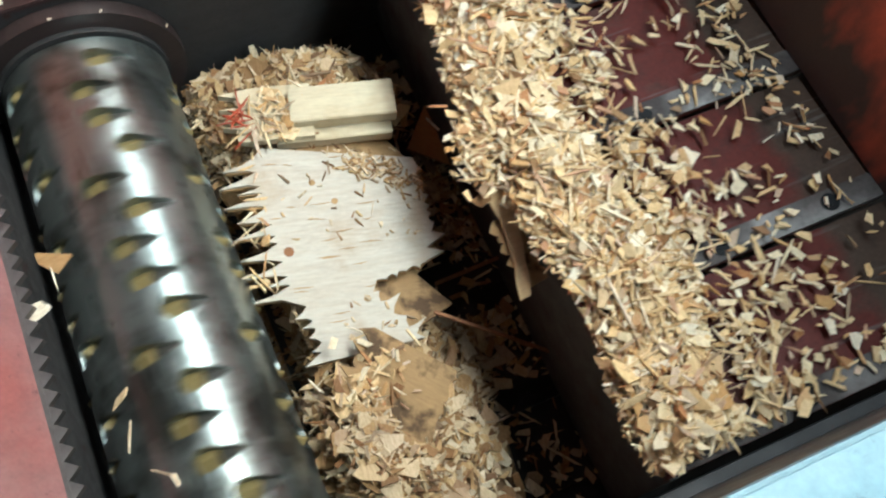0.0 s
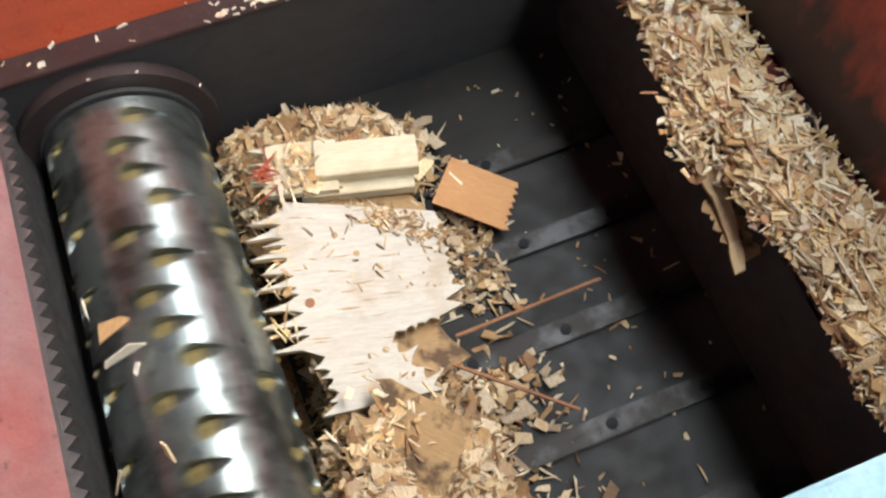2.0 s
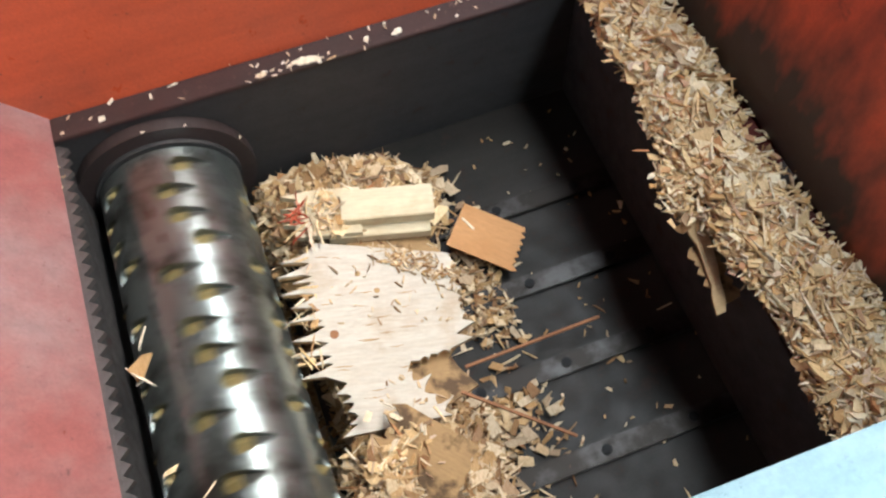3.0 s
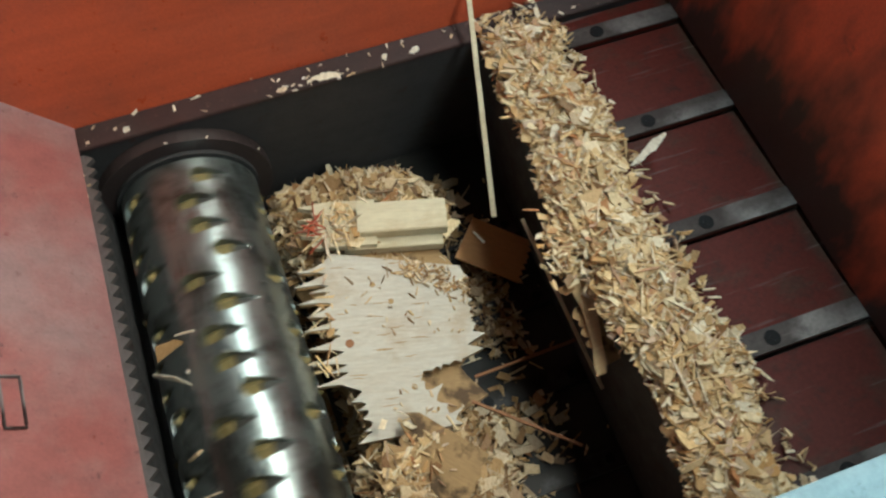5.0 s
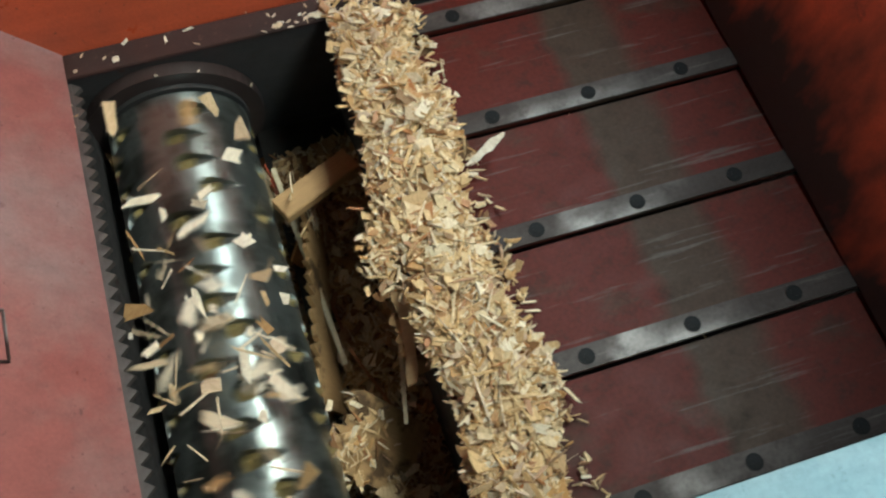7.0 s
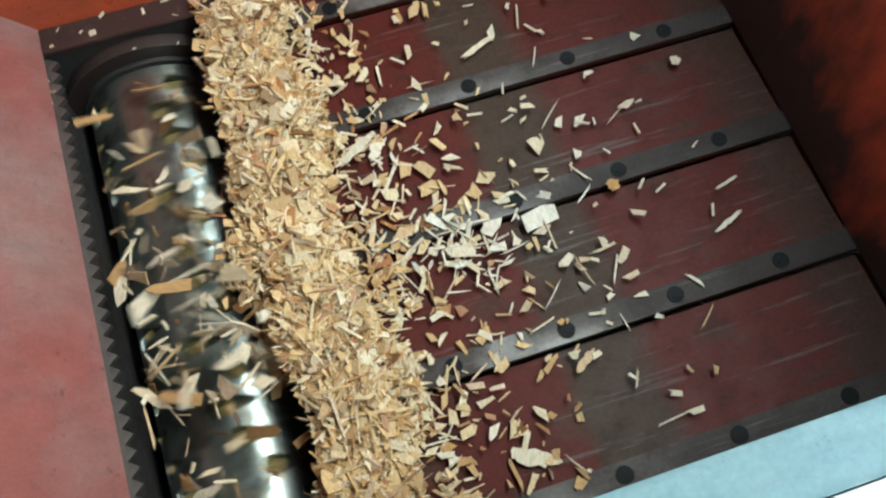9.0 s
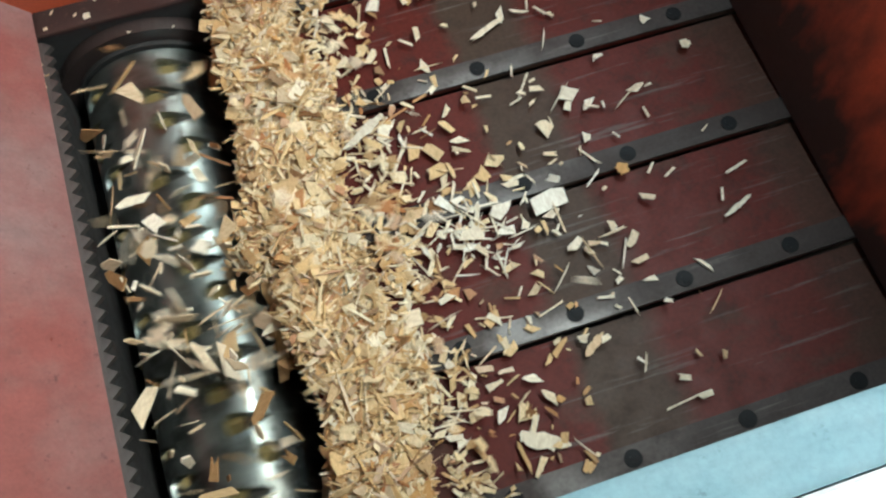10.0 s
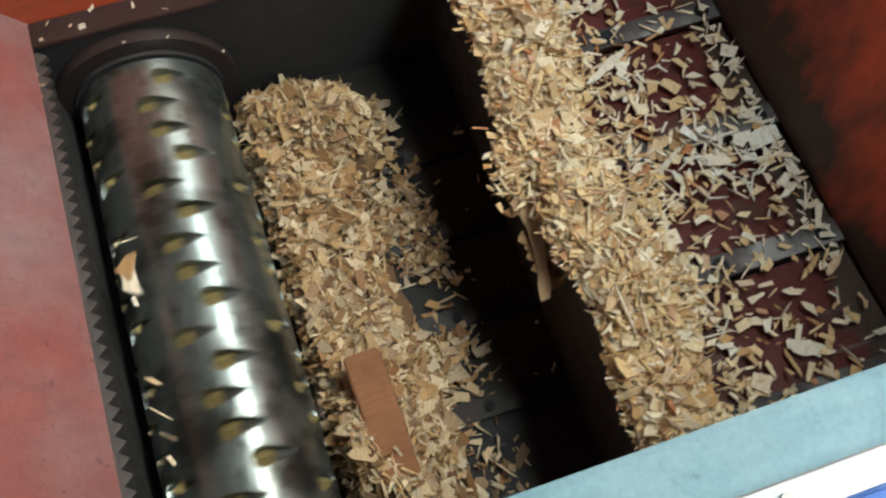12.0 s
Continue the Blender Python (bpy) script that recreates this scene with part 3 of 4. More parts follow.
def build_drifts():
    """Loose chips on the pusher behind the ridge, in strips that the east wall holds back one after another."""
    drifts = []
    for k in range(11):
        x0 = -0.065 + 0.03 * k
        n = int(330 * math.exp(-k / 2.0)) + 34 + (50 if k > 8 else 0)
        pts = []
        while len(pts) < n:
            y = RNG.uniform(Y_NEAR + 0.03, Y_CHAMBER - 0.03)
            if noise.noise((x0 * 7, y * 7, 4.0)) + RNG.uniform(-0.25, 0.6) > 0:
                pts.append((RNG.uniform(-0.018, 0.018), y, 0.002 + abs(RNG.normal(0, 0.004 + 0.008 * math.exp(-k / 2)))))
        v, f = chip_cloud(RNG, pts, 16, (0.010, 0.032), 0.45, 0.0018)
        ob = thing("chip_drift", mesh_of("chip_drift", v, f, CHIP), None, "loose pale wood chips lying on the pusher's plates", "wood chips", kind="stuff")
        drifts.append((ob, x0))
    return drifts


drifts = build_drifts()


# ---- heap in the feed chamber ----
def heap_top(x, y):
    h = -0.232 - (0.55 if y > 0.05 else 0.55 + 5.0 * min(0.05 - y, 0.08)) * max(0.0, x + 0.04) - 0.05 * max(0.0, y - 0.20) / 0.06
    h += 0.085 * math.exp(-((x - 0.07) / 0.11) ** 2 - ((y - 0.15) / 0.075) ** 2)
    h += 0.022 * noise.noise((x * 12, y * 12, 2.0)) + 0.03 * noise.noise((x * 4, y * 4, 7.0))
    h += 0.075 * math.exp(-((x + 0.15) / 0.075) ** 2 - ((y + 0.55) / 0.10) ** 2)
    if x < -0.19:
        h -= (-0.19 - x) * 1.6
    return max(h, Z_FLOOR + 0.004)


def build_heap():
    bands = []
    for k in (0, 0.5, 1, 2, 3, 4, 5, 6, 7, 8):
        deep = k == 0.5
        k = int(k)
        xa = -0.225 + 0.05 * k
        n = [520, 1100, 900, 780, 700, 540, 300, 190, 90][k]
        pts = []
        while len(pts) < n:
            x, y = xa + RNG.uniform(0, 0.05), RNG.uniform(Y_NEAR + 0.04, Y_CHAMBER - 0.025)
            if k == 0 and deep != (-0.40 < y < 0.03):
                continue
            if k > 4 and noise.noise((x * 6, y * 6, 9.0)) + RNG.uniform(-0.2, 0.5) - 0.25 * (y > 0.22) + (0.5 if 0.06 < y < 0.22 and x < 0.2 else 0.0) - (0.18 if y < 0.03 else 0.0) < 0:
                continue
            pts.append((x - xa, y, heap_top(x, y) + RNG.uniform(-0.008, 0.006)))
        if k >= 5:
            for _ in range([110, 180, 200, 120][k - 5]):
                x, y = xa + RNG.uniform(0, 0.05), RNG.normal(-0.11 - 0.6 * (xa - 0.1), 0.065)
                pts.append((x - xa, y, heap_top(x, y) + RNG.uniform(-0.002, 0.012)))
        groups = [chip_cloud(RNG, pts, 20, (0.010, 0.034), 0.42), chip_cloud(RNG, [(x, y, z + 0.006) for x, y, z in pts[:len(pts) // 11]], 15, (0.032, 0.052), 0.25, 0.002)]
        if k < 8:
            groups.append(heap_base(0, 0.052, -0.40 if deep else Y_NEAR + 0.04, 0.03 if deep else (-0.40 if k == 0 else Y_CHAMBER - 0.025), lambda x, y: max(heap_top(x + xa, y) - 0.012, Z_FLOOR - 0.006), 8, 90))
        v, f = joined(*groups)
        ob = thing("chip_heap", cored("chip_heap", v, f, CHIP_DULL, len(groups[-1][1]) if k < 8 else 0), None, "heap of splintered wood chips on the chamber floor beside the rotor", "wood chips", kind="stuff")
        bands.append((ob, xa, deep))
    return bands


heap = build_heap()


# ---- boards and offcuts ----
def ragged_board(rng, left, right, y0, y1, thick, teeth=0, tooth=0.04, slant=0.0, right_teeth=0, right_tooth=0.03, left_slant=0.0):
    """A board in x by y. Its west end is torn into thin points, its east end slants by slant and may be torn too."""
    o = []
    west = left
    if teeth:
        y, step = y1, (y1 - y0) / teeth
        while y > y0 + step * 0.6:
            s = step * rng.uniform(0.5, 1.4)
            left = west + left_slant * (y1 - y) / (y1 - y0)
            root = left + tooth * rng.uniform(0.7, 1.2)
            tip = left + tooth * rng.choice([0.0, 0.1, 0.3, 0.6])
            o.append((root, y))
            o.append((left + tooth * 0.55, y - s * rng.uniform(0.12, 0.25)))
            o.append((tip, y - s * rng.uniform(0.40, 0.55)))
            o.append((left + tooth * 0.6, y - s * rng.uniform(0.72, 0.85)))
            y -= s
        o.append((left + tooth * 0.8, y0))
    else:
        o += [(left, y1), (left, y0)]
    if right_teeth:
        step = (y1 - y0) / right_teeth
        for i in range(right_teeth):
            y = y0 + step * i
            e = right + slant * (y1 - y) / (y1 - y0)
            o.append((e - right_tooth * rng.uniform(0.4, 1.0), y + step * 0.05))
            o.append((e + right_tooth * rng.uniform(-0.3, 0.2), y + step * rng.uniform(0.35, 0.6)))
        o.append((right - right_tooth * 0.3, y1))
    else:
        o += [(right + slant, y0), (right, y1)]
    return prism(o, "z", -thick / 2, thick / 2)


def torn(rng, a, b, n, depth):
    """Torn points on the way from a to b: n splinters that stand out to the right of that way by up to depth."""
    dx, dy = b[0] - a[0], b[1] - a[1]
    run = math.hypot(dx, dy)
    ox, oy = dy / run, -dx / run
    cuts = np.cumsum(rng.uniform(0.5, 1.5, n + 1))
    cuts = (cuts - cuts[0]) / (cuts[-1] - cuts[0])
    pts = []
    for c0, c1 in zip(cuts, cuts[1:]):
        d = depth * rng.choice([0.35, 0.6, 0.8, 1.0, 1.0])
        for c, e in ((0.0, 0.0), (0.28, 0.34 * d), (rng.uniform(0.42, 0.62), d), (0.74, 0.30 * d)):
            u = c0 + (c1 - c0) * c
            pts.append((a[0] + dx * u + ox * e, a[1] + dy * u + oy * e))
    return pts


def board_outline(rng):
    """The pale board: torn along the west, notched in the east, with a straight sawn south end on a narrower tongue."""
    o = [(-0.100, 0.137)]
    o += torn(rng, (-0.118, 0.118), (-0.075, -0.152), 11, 0.070)
    o += torn(rng, (-0.058, -0.165), (-0.036, -0.250), 4, 0.026)
    o += [(-0.072, -0.268), (0.132, -0.246)]
    o += torn(rng, (0.118, -0.238), (0.050, -0.152), 4, 0.034)
    o += torn(rng, (0.066, -0.134), (0.150, -0.112), 4, 0.014)
    o += [(0.192, -0.096), (0.160, -0.086), (0.200, -0.064)]
    o += torn(rng, (0.176, -0.058), (0.168, 0.080), 6, 0.014)
    return o + [(0.166, 0.090)]


def fibres(rng, n, x, y0, y1, z, spread):
    pts = [(x + rng.normal(0, spread), rng.uniform(y0, y1), z + rng.uniform(-0.004, 0.006)) for _ in range(n)]
    return chip_cloud(rng, pts, 16, (0.020, 0.045), 0.9)


def build_boards():
    r = np.random.default_rng(21)
    out = {}
    b = thing("plywood_board", None, None, "pale plywood board with a splintered torn edge facing the rotor", "board")
    outline = board_outline(r)
    part("face_ply", prism(outline, "z", 0.001, 0.007), WHITE_PLY, b)
    part("core_ply", prism([(x * 0.985 + 0.0015, y * 0.992 - 0.0012) for x, y in outline], "z", -0.007, 0.001), BROWN_PLY, b, "brown inner layers of the plywood")
    v, f = fibres(r, 26, -0.118, -0.12, 0.12, 0.004, 0.012)
    tagged(part("splinter_edge", mesh_of("splinter_edge", v, f, CHIP), None, b), kind="stuff")
    v, f = chip_cloud(r, [(min(u, 0.17), 0.115 - 0.55 * (min(u, 0.17) - 0.02) + r.normal(0, 0.016), 0.010) for u in r.normal(0.10, 0.05, 170)] + [(r.uniform(-0.08, 0.16), r.uniform(-0.06, 0.1), 0.009) for _ in range(40)] + [(r.uniform(-0.02, 0.09), r.uniform(-0.24, -0.16), 0.009) for _ in range(12)], 10, (0.005, 0.016), 0.85)
    tagged(part("loose_crumb", mesh_of("loose_crumb", v, f, CHIP_DULL), None, b), kind="stuff")
    cracks = bmesh.new()
    for _ in range(26):
        x, y, n = r.uniform(-0.11, 0.06), r.uniform(-0.22, 0.12), r.uniform(0.012, 0.045)
        prism([(x, y), (x + n * 0.5, y - 0.0011), (x + n, y + r.uniform(-0.004, 0.004)), (x + n * 0.5, y + 0.0011)], "z", 0.0065, 0.0076, cracks)
    tagged(part("crack", cracks, BROWN_PLY, b, "brown cracks along the grain"), kind="stuff")
    for kx, ky in ((0.015, 0.02), (-0.02, 0.06), (0.045, -0.165)):
        part("knot", cylinder(0.006, 0.0, 0.0078, 10), BROWN_PLY, b, "small brown knot").location = (kx, ky, 0)
    part("knot", cylinder(0.009, 0.0, 0.0078, 12), RED_TIMBER, b, "dark knot").location = (-0.075, -0.065, 0)
    mark = part("red_stroke", box(-0.022, 0.022, -0.0025, 0.0025, 0.0, 0.0012), RED_MARK, b, "red marker stroke")
    mark.matrix_basis = pose(0.055, -0.20, 0.0045, 0, 0, -42)
    out["board"] = b
    s = thing("brown_sheet", ragged_board(r, -0.12, 0.11, -0.24, 0.25, 0.010, 17, 0.035, 0.02, 5, 0.085), STAINED_PLY, "broad stained brown plywood sheet under the pale board", "board")
    v, f = fibres(r, 110, -0.03, 0.15, 0.255, 0.008, 0.055)
    tagged(part("splinter_edge", mesh_of("splinter_edge", v, f, CHIP), None, s, "pale torn splinters on the sheet's end"), kind="stuff")
    out["sheet"] = s
    c = thing("timber_block", None, None, "cream squared timber block with a torn red-stained end", "timber block")
    part("upper_batten", box(-0.06, 0.13, -0.036, 0.036, -0.014, 0.016, 0.002), CREAM_WOOD, c)
    part("lower_batten", box(-0.09, 0.12, -0.058, 0.02, -0.042, -0.016, 0.002), CREAM_WOOD, c)
    part("torn_end", ragged_board(r, -0.185, -0.02, -0.055, 0.055, 0.016, 7, 0.05), CREAM_WOOD, c).location = (0.0, 0.0, -0.012)
    v, f = fibres(r, 60, -0.085, -0.06, 0.05, 0.004, 0.030)
    tagged(part("splinter_edge", mesh_of("splinter_edge", v, f, CHIP), None, c), kind="stuff")
    v, f = fibres(r, 11, -0.150, -0.050, 0.030, 0.006, 0.005)
    tagged(part("red_fibre", mesh_of("red_fibre", v, f, RED_MARK), None, c, "red stained torn fibres"), kind="stuff")
    out["block"] = c
    out["orange"] = thing("orange_offcut", ragged_board(r, -0.074, 0.074, -0.054, 0.054, 0.005, 0, 0, 0.012, 7, 0.012), ORANGE_PLY, "orange-brown plywood offcut with a jagged end on the chamber floor", "offcut")
    out["brown"] = thing("brown_offcut", ragged_board(r, -0.11, 0.07, -0.075, 0.075, 0.012, 7, 0.03, 0.015, 5, 0.008), STAINED_PLY, "stained brown plywood offcut lying in the chip heap", "offcut")
    v, f = chip_cloud(r, [(r.normal(-0.06, 0.03), r.normal(-0.01, 0.04), 0.010) for _ in range(90)], 20, (0.010, 0.032), 0.5)
    tagged(part("strewn_chip", mesh_of("strewn_chip", v, f, CHIP), None, out["brown"]), kind="stuff")
    out["red"] = thing("reddish_batten", None, None, "reddish brown timber batten sunk in the chip heap", "batten")
    part("beam", box(-0.034, 0.034, -0.115, 0.125, -0.035, 0.035, 0.004), RED_TIMBER, out["red"])
    part("torn_end", ragged_board(r, -0.06, 0.06, -0.034, 0.034, 0.05, 7, 0.06), CREAM_WOOD, out["red"], "pale torn end").matrix_basis = pose(0, -0.10, 0.004, 0, 0, 90)
    v, f = chip_cloud(r, [(r.normal(0, 0.02), r.uniform(-0.18, -0.07), 0.036) for _ in range(60)], 14, (0.012, 0.03), 0.8)
    tagged(part("end_splinter", mesh_of("end_splinter", v, f, CHIP), None, out["red"]), kind="stuff")
    out["slat"] = thing("narrow_stick", box(-0.0032, 0.0032, -0.155, 0.155, -0.003, 0.003, 0.001), RED_TIMBER, "narrow brown wooden stick lying beside a guide bar", "stick")
    out["batten"] = thing("brown_batten", box(-0.095, 0.095, -0.027, 0.027, -0.014, 0.014, 0.002), BROWN_PLY, "smooth brown batten drawn in by the rotor", "batten")
    out["rod"] = thing("thin_stick", box(-0.003, 0.003, -0.12, 0.12, -0.003, 0.003, 0.0008), RED_TIMBER, "thin dark stick lying on the chips", "stick")
    out["lath"] = thing("pale_lath", box(-0.0055, 0.0055, -0.225, 0.24, -0.002, 0.002, 0.001), CREAM_WOOD, "long thin pale wooden lath leaning on the back ledge", "lath")
    out["strip"] = thing("thin_veneer_strip", box(-0.004, 0.004, -0.19, 0.18, -0.0015, 0.0015, 0.0007), CREAM_WOOD, "narrow pale veneer strip lying across the chip ridge", "wood strip")
    h = thing("hanging_splinter", None, None, "curved tan splinter and torn grey plate hanging from the chip ridge", "splinter")
    bend = [(0.012 * math.sin(2.6 * u) - 0.030 * u, -0.20 * u, -0.02 - 0.055 * u) for u in np.linspace(0, 1, 9)]
    strip = bmesh.new()
    rings = []
    for i, (x, y, z) in enumerate(bend):
        w = (0.020 - 0.011 * i / 8) * r.uniform(0.7, 1.15)
        rings.append([strip.verts.new((x + sx * w, y, z + sz * 0.003 + 0.3 * sx * w)) for sx, sz in ((-1, -1), (1, -1), (1, 1), (-1, 1))])
    strip.faces.new(rings[0])
    strip.faces.new(rings[-1])
    for p, q in zip(rings, rings[1:]):
        for i in range(4):
            strip.faces.new((p[i], p[(i + 1) % 4], q[(i + 1) % 4], q[i]))
    part("curved_strip", strip, TAN_WOOD, h, "curved tan torn strip")
    plate = part("torn_plate", ragged_board(r, -0.012, 0.052, -0.185, -0.065, 0.006, 6, 0.012, -0.012, 5, 0.014), STAINED_PLY, h, "grey-brown torn plate")
    plate.matrix_basis = pose(-0.030, -0.005, -0.050, 8, -10, 4)
    out["hang"] = h
    return out


boards = build_boards()


def flake(name, label, length, width, seed, mat=CHIP_PALE):
    """A thin torn flake with a ragged outline."""
    r = np.random.default_rng(seed)
    n = 24
    o = [(length / 2 * math.cos(2 * math.pi * i / n) * r.uniform(0.6, 1.1), width / 2 * math.copysign(abs(math.sin(2 * math.pi * i / n)) ** 0.6, math.sin(2 * math.pi * i / n)) * r.uniform(0.55, 1.1)) for i in range(n)]
    return thing(name, prism(o, "z", -0.0012, 0.0012), mat, label, "wood flake")


def ledge_chips():
    r = np.random.default_rng(5)
    pts = [(r.uniform(X_LEFT + 0.02, X_RIGHT - 0.05), r.choice([Y_CHAMBER + 0.012, Y_BACK - 0.012]) + r.normal(0, 0.008), 0.0065) for _ in range(48)]
    pts += [(-0.10 + r.normal(0, 0.05), Y_CHAMBER + 0.006 + r.normal(0, 0.008), 0.0065) for _ in range(14)]
    pts += [(X_LEFT - 0.006 + r.normal(0, 0.006), 0.25 + r.normal(0, 0.016), -0.0105) for _ in range(7)]
    pts += [(-0.207, 0.288, -0.117), (-0.381, 0.290, -0.0155), (-0.30, 0.291, -0.034)]
    v, f = chip_cloud(r, pts, 8, (0.004, 0.014), 0.5)
    thing("ledge_crumbs", mesh_of("ledge_crumbs", v, f, CHIP_PALE), None, "pale wood crumbs strewn along the ledge", "wood chips", kind="stuff")
    torn_flake = flake("ledge_flake", "long white torn wood flake on the ledge", 0.060, 0.020, 41)
    torn_flake.matrix_basis = pose(-0.030, Y_CHAMBER + 0.008, 0.0075, 3, 2, -6)
    for k, (x, y, n, turn) in enumerate(((0.165, 0.012, 0.026, 30), (-0.125, 0.004, 0.024, 10), (0.10, 0.016, 0.020, 70))):
        chip = flake("ledge_flake", "small pale torn wood flake on the ledge", n, n * 0.6, 42 + k)
        chip.matrix_basis = pose(x, Y_CHAMBER + y, 0.0075, 2, 3, turn)


ledge_chips()


def floor_crumbs():
    r = np.random.default_rng(15)
    pts = [(r.uniform(0.12, 0.6), r.uniform(-0.7, 0.27), Z_FLOOR + 0.003) for _ in range(105)]
    v, f = chip_cloud(r, pts, 8, (0.004, 0.022), 0.3)
    return thing("floor_crumbs", mesh_of("floor_crumbs", v, f, CHIP_DULL), None, "scattered small chips on the oily chamber floor", "wood chips", kind="stuff")


crumbs = floor_crumbs()


# ---- single chips: thrown over the pusher, and dancing on the rotor ----
def chip_shapes(seed, mat, size=1.0):
    r = np.random.default_rng(seed)
    out = []
    for i in range(16):
        v, f = chip_cloud(r, [(0, 0, 0)], 5, [(0.012, 0.020), (0.015, 0.028), (0.022, 0.036), (0.034, 0.055)][i % 4], [0.25, 0.4, 0.55, 0.3][i % 4], 0.0018)
        v = v * size
        out.append(mesh_of("wood_chip", v, f, mat))
    return out


SHAPES, FLYING, FLYING_DULL = chip_shapes(33, CHIP_PALE), chip_shapes(34, CHIP_PALE, 1.25), chip_shapes(36, CHIP_DULL, 1.25)
LABEL = "single pale splintered wood chip thrown up by the rotor"
landed = [tagged(new("wood_chip", SHAPES[i % 16 if i % 5 == 0 else (i % 8) // 2 * 4 + i % 3]), LABEL, "wood chip", "thrown wood chips") for i in range(195)]
dancing = [tagged(new("wood_chip", (FLYING, FLYING_DULL)[i % 2][(i * 3) % 16 // 4 * 4 + 1 + i % 3]), LABEL, "wood chip", "thrown wood chips") for i in range(190)]


def build_scatter(seed, counts, pitch):
    """Fine chips that rain on to the pusher, in strips along the rotor."""
    r = np.random.default_rng(seed)
    out = []
    for k, n in enumerate(counts):
        x0 = -0.055 + pitch * k
        pts = []
        while len(pts) < n:
            y = r.uniform(Y_NEAR + 0.04, Y_CHAMBER - 0.04)
            if noise.noise((x0 * 5, y * 5, 14.0)) + 0.5 * math.exp(-((y + 0.3) / 0.12) ** 2) + r.uniform(-0.4, 0.4) > 0:
                pts.append((r.uniform(-0.6, 0.6) * pitch, y, 0.002 + abs(r.normal(0, 0.002))))
        v, f = chip_cloud(r, pts, 14, (0.007, 0.034), 0.28, 0.0015)
        out.append((thing("chip_scatter", mesh_of("chip_scatter", v, f, CHIP_PALE if k > 5 else CHIP), None, "fine pale chips scattered over the pusher's plates", "wood chips", kind="stuff"), x0))
    return out


scatter = build_scatter(51, [int(165 * math.exp(-k / 1.9)) + 10 for k in range(9)], 0.05)
late_scatter = build_scatter(52, (80, 45, 32, 26, 20, 16, 12), 0.045)


def white_pile():
    """Small white splinters that fell together."""
    r = np.random.default_rng(61)
    v, f = chip_cloud(r, [(r.normal(0, 0.045), r.normal(0, 0.038), 0.002 + abs(r.normal(0, 0.003))) for _ in range(60)], 16, (0.008, 0.040), 0.65, 0.0018)
    return thing("chip_pile", mesh_of("chip_pile", v, f, WHITE_CHIP), None, "loose pile of white splinters on the pusher", "wood chips", kind="stuff")


# place on the pusher, turn, size of the larger flakes
FLAKES = [(thing("pale_flake", prism([(-0.034, -0.018), (0.030, -0.016), (0.034, 0.012), (0.012, 0.019), (-0.031, 0.014)], "z", -0.0015, 0.0015), WHITE_CHIP, "squarish white wood flake lying by a cross strip", "wood flake"), 0.231, -0.295, 6),
          (white_pile(), 0.095, -0.315, 0),
          (flake("tan_disc", "small round tan wood disc on the pusher", 0.026, 0.026, 2, CHIP), 0.378, -0.277, 0),
          (flake("pale_square", "small square pale chip on the pusher", 0.022, 0.022, 3), 0.592, -0.07, 30),
          (flake("feathered_flake", "long feathered cream wood flake on the pusher", 0.085, 0.030, 4), 0.073, -0.683, -28),
          (flake("curled_flake", "curled whitish flake beside a cross strip", 0.048, 0.024, 5), -0.004, -0.249, 20),
          (flake("broad_flake", "broad cream wood flake behind the chip ridge", 0.062, 0.024, 6), -0.002, -0.074, 52),
          (flake("long_splinter", "long pale splinter on the pusher", 0.095, 0.008, 7), 0.006, -0.136, 55),
          (flake("straight_splinter", "straight pale splinter near the hopper wall", 0.060, 0.007, 8), 0.572, -0.337, 16),
          (flake("bent_splinter", "bent pale splinter near the hopper wall", 0.066, 0.010, 9), 0.545, -0.407, 22),
          (flake("forked_flake", "forked cream flake below a cross strip", 0.055, 0.016, 10), 0.208, -0.564, 35),
          (flake("tan_splinter", "tan torn splinter on the pusher", 0.090, 0.014, 11, CHIP), 0.245, 0.075, 24),
          (flake("pale_shred", "whitish torn shred on the pusher", 0.050, 0.012, 12), 0.057, -0.33, -10)]
shard = flake("cream_shard", "cream wood shard sticking out of the chip ridge", 0.092, 0.020, 13)
dart = thing("pointed_splinter", prism([(-0.004, 0.045), (0.012, 0.026), (0.020, 0.046), (0.034, 0.018), (0.054, 0.012), (0.062, -0.03), (0.070, -0.06), (0.074, -0.13), (0.050, -0.085), (0.030, -0.056), (0.012, -0.044), (0.002, -0.026), (-0.030, -0.012), (-0.020, 0.004), (-0.028, 0.018)], "z", -0.0015, 0.0015), TAN_WOOD, "pointed brown splinter thrown up beside the rotor", "splinter")


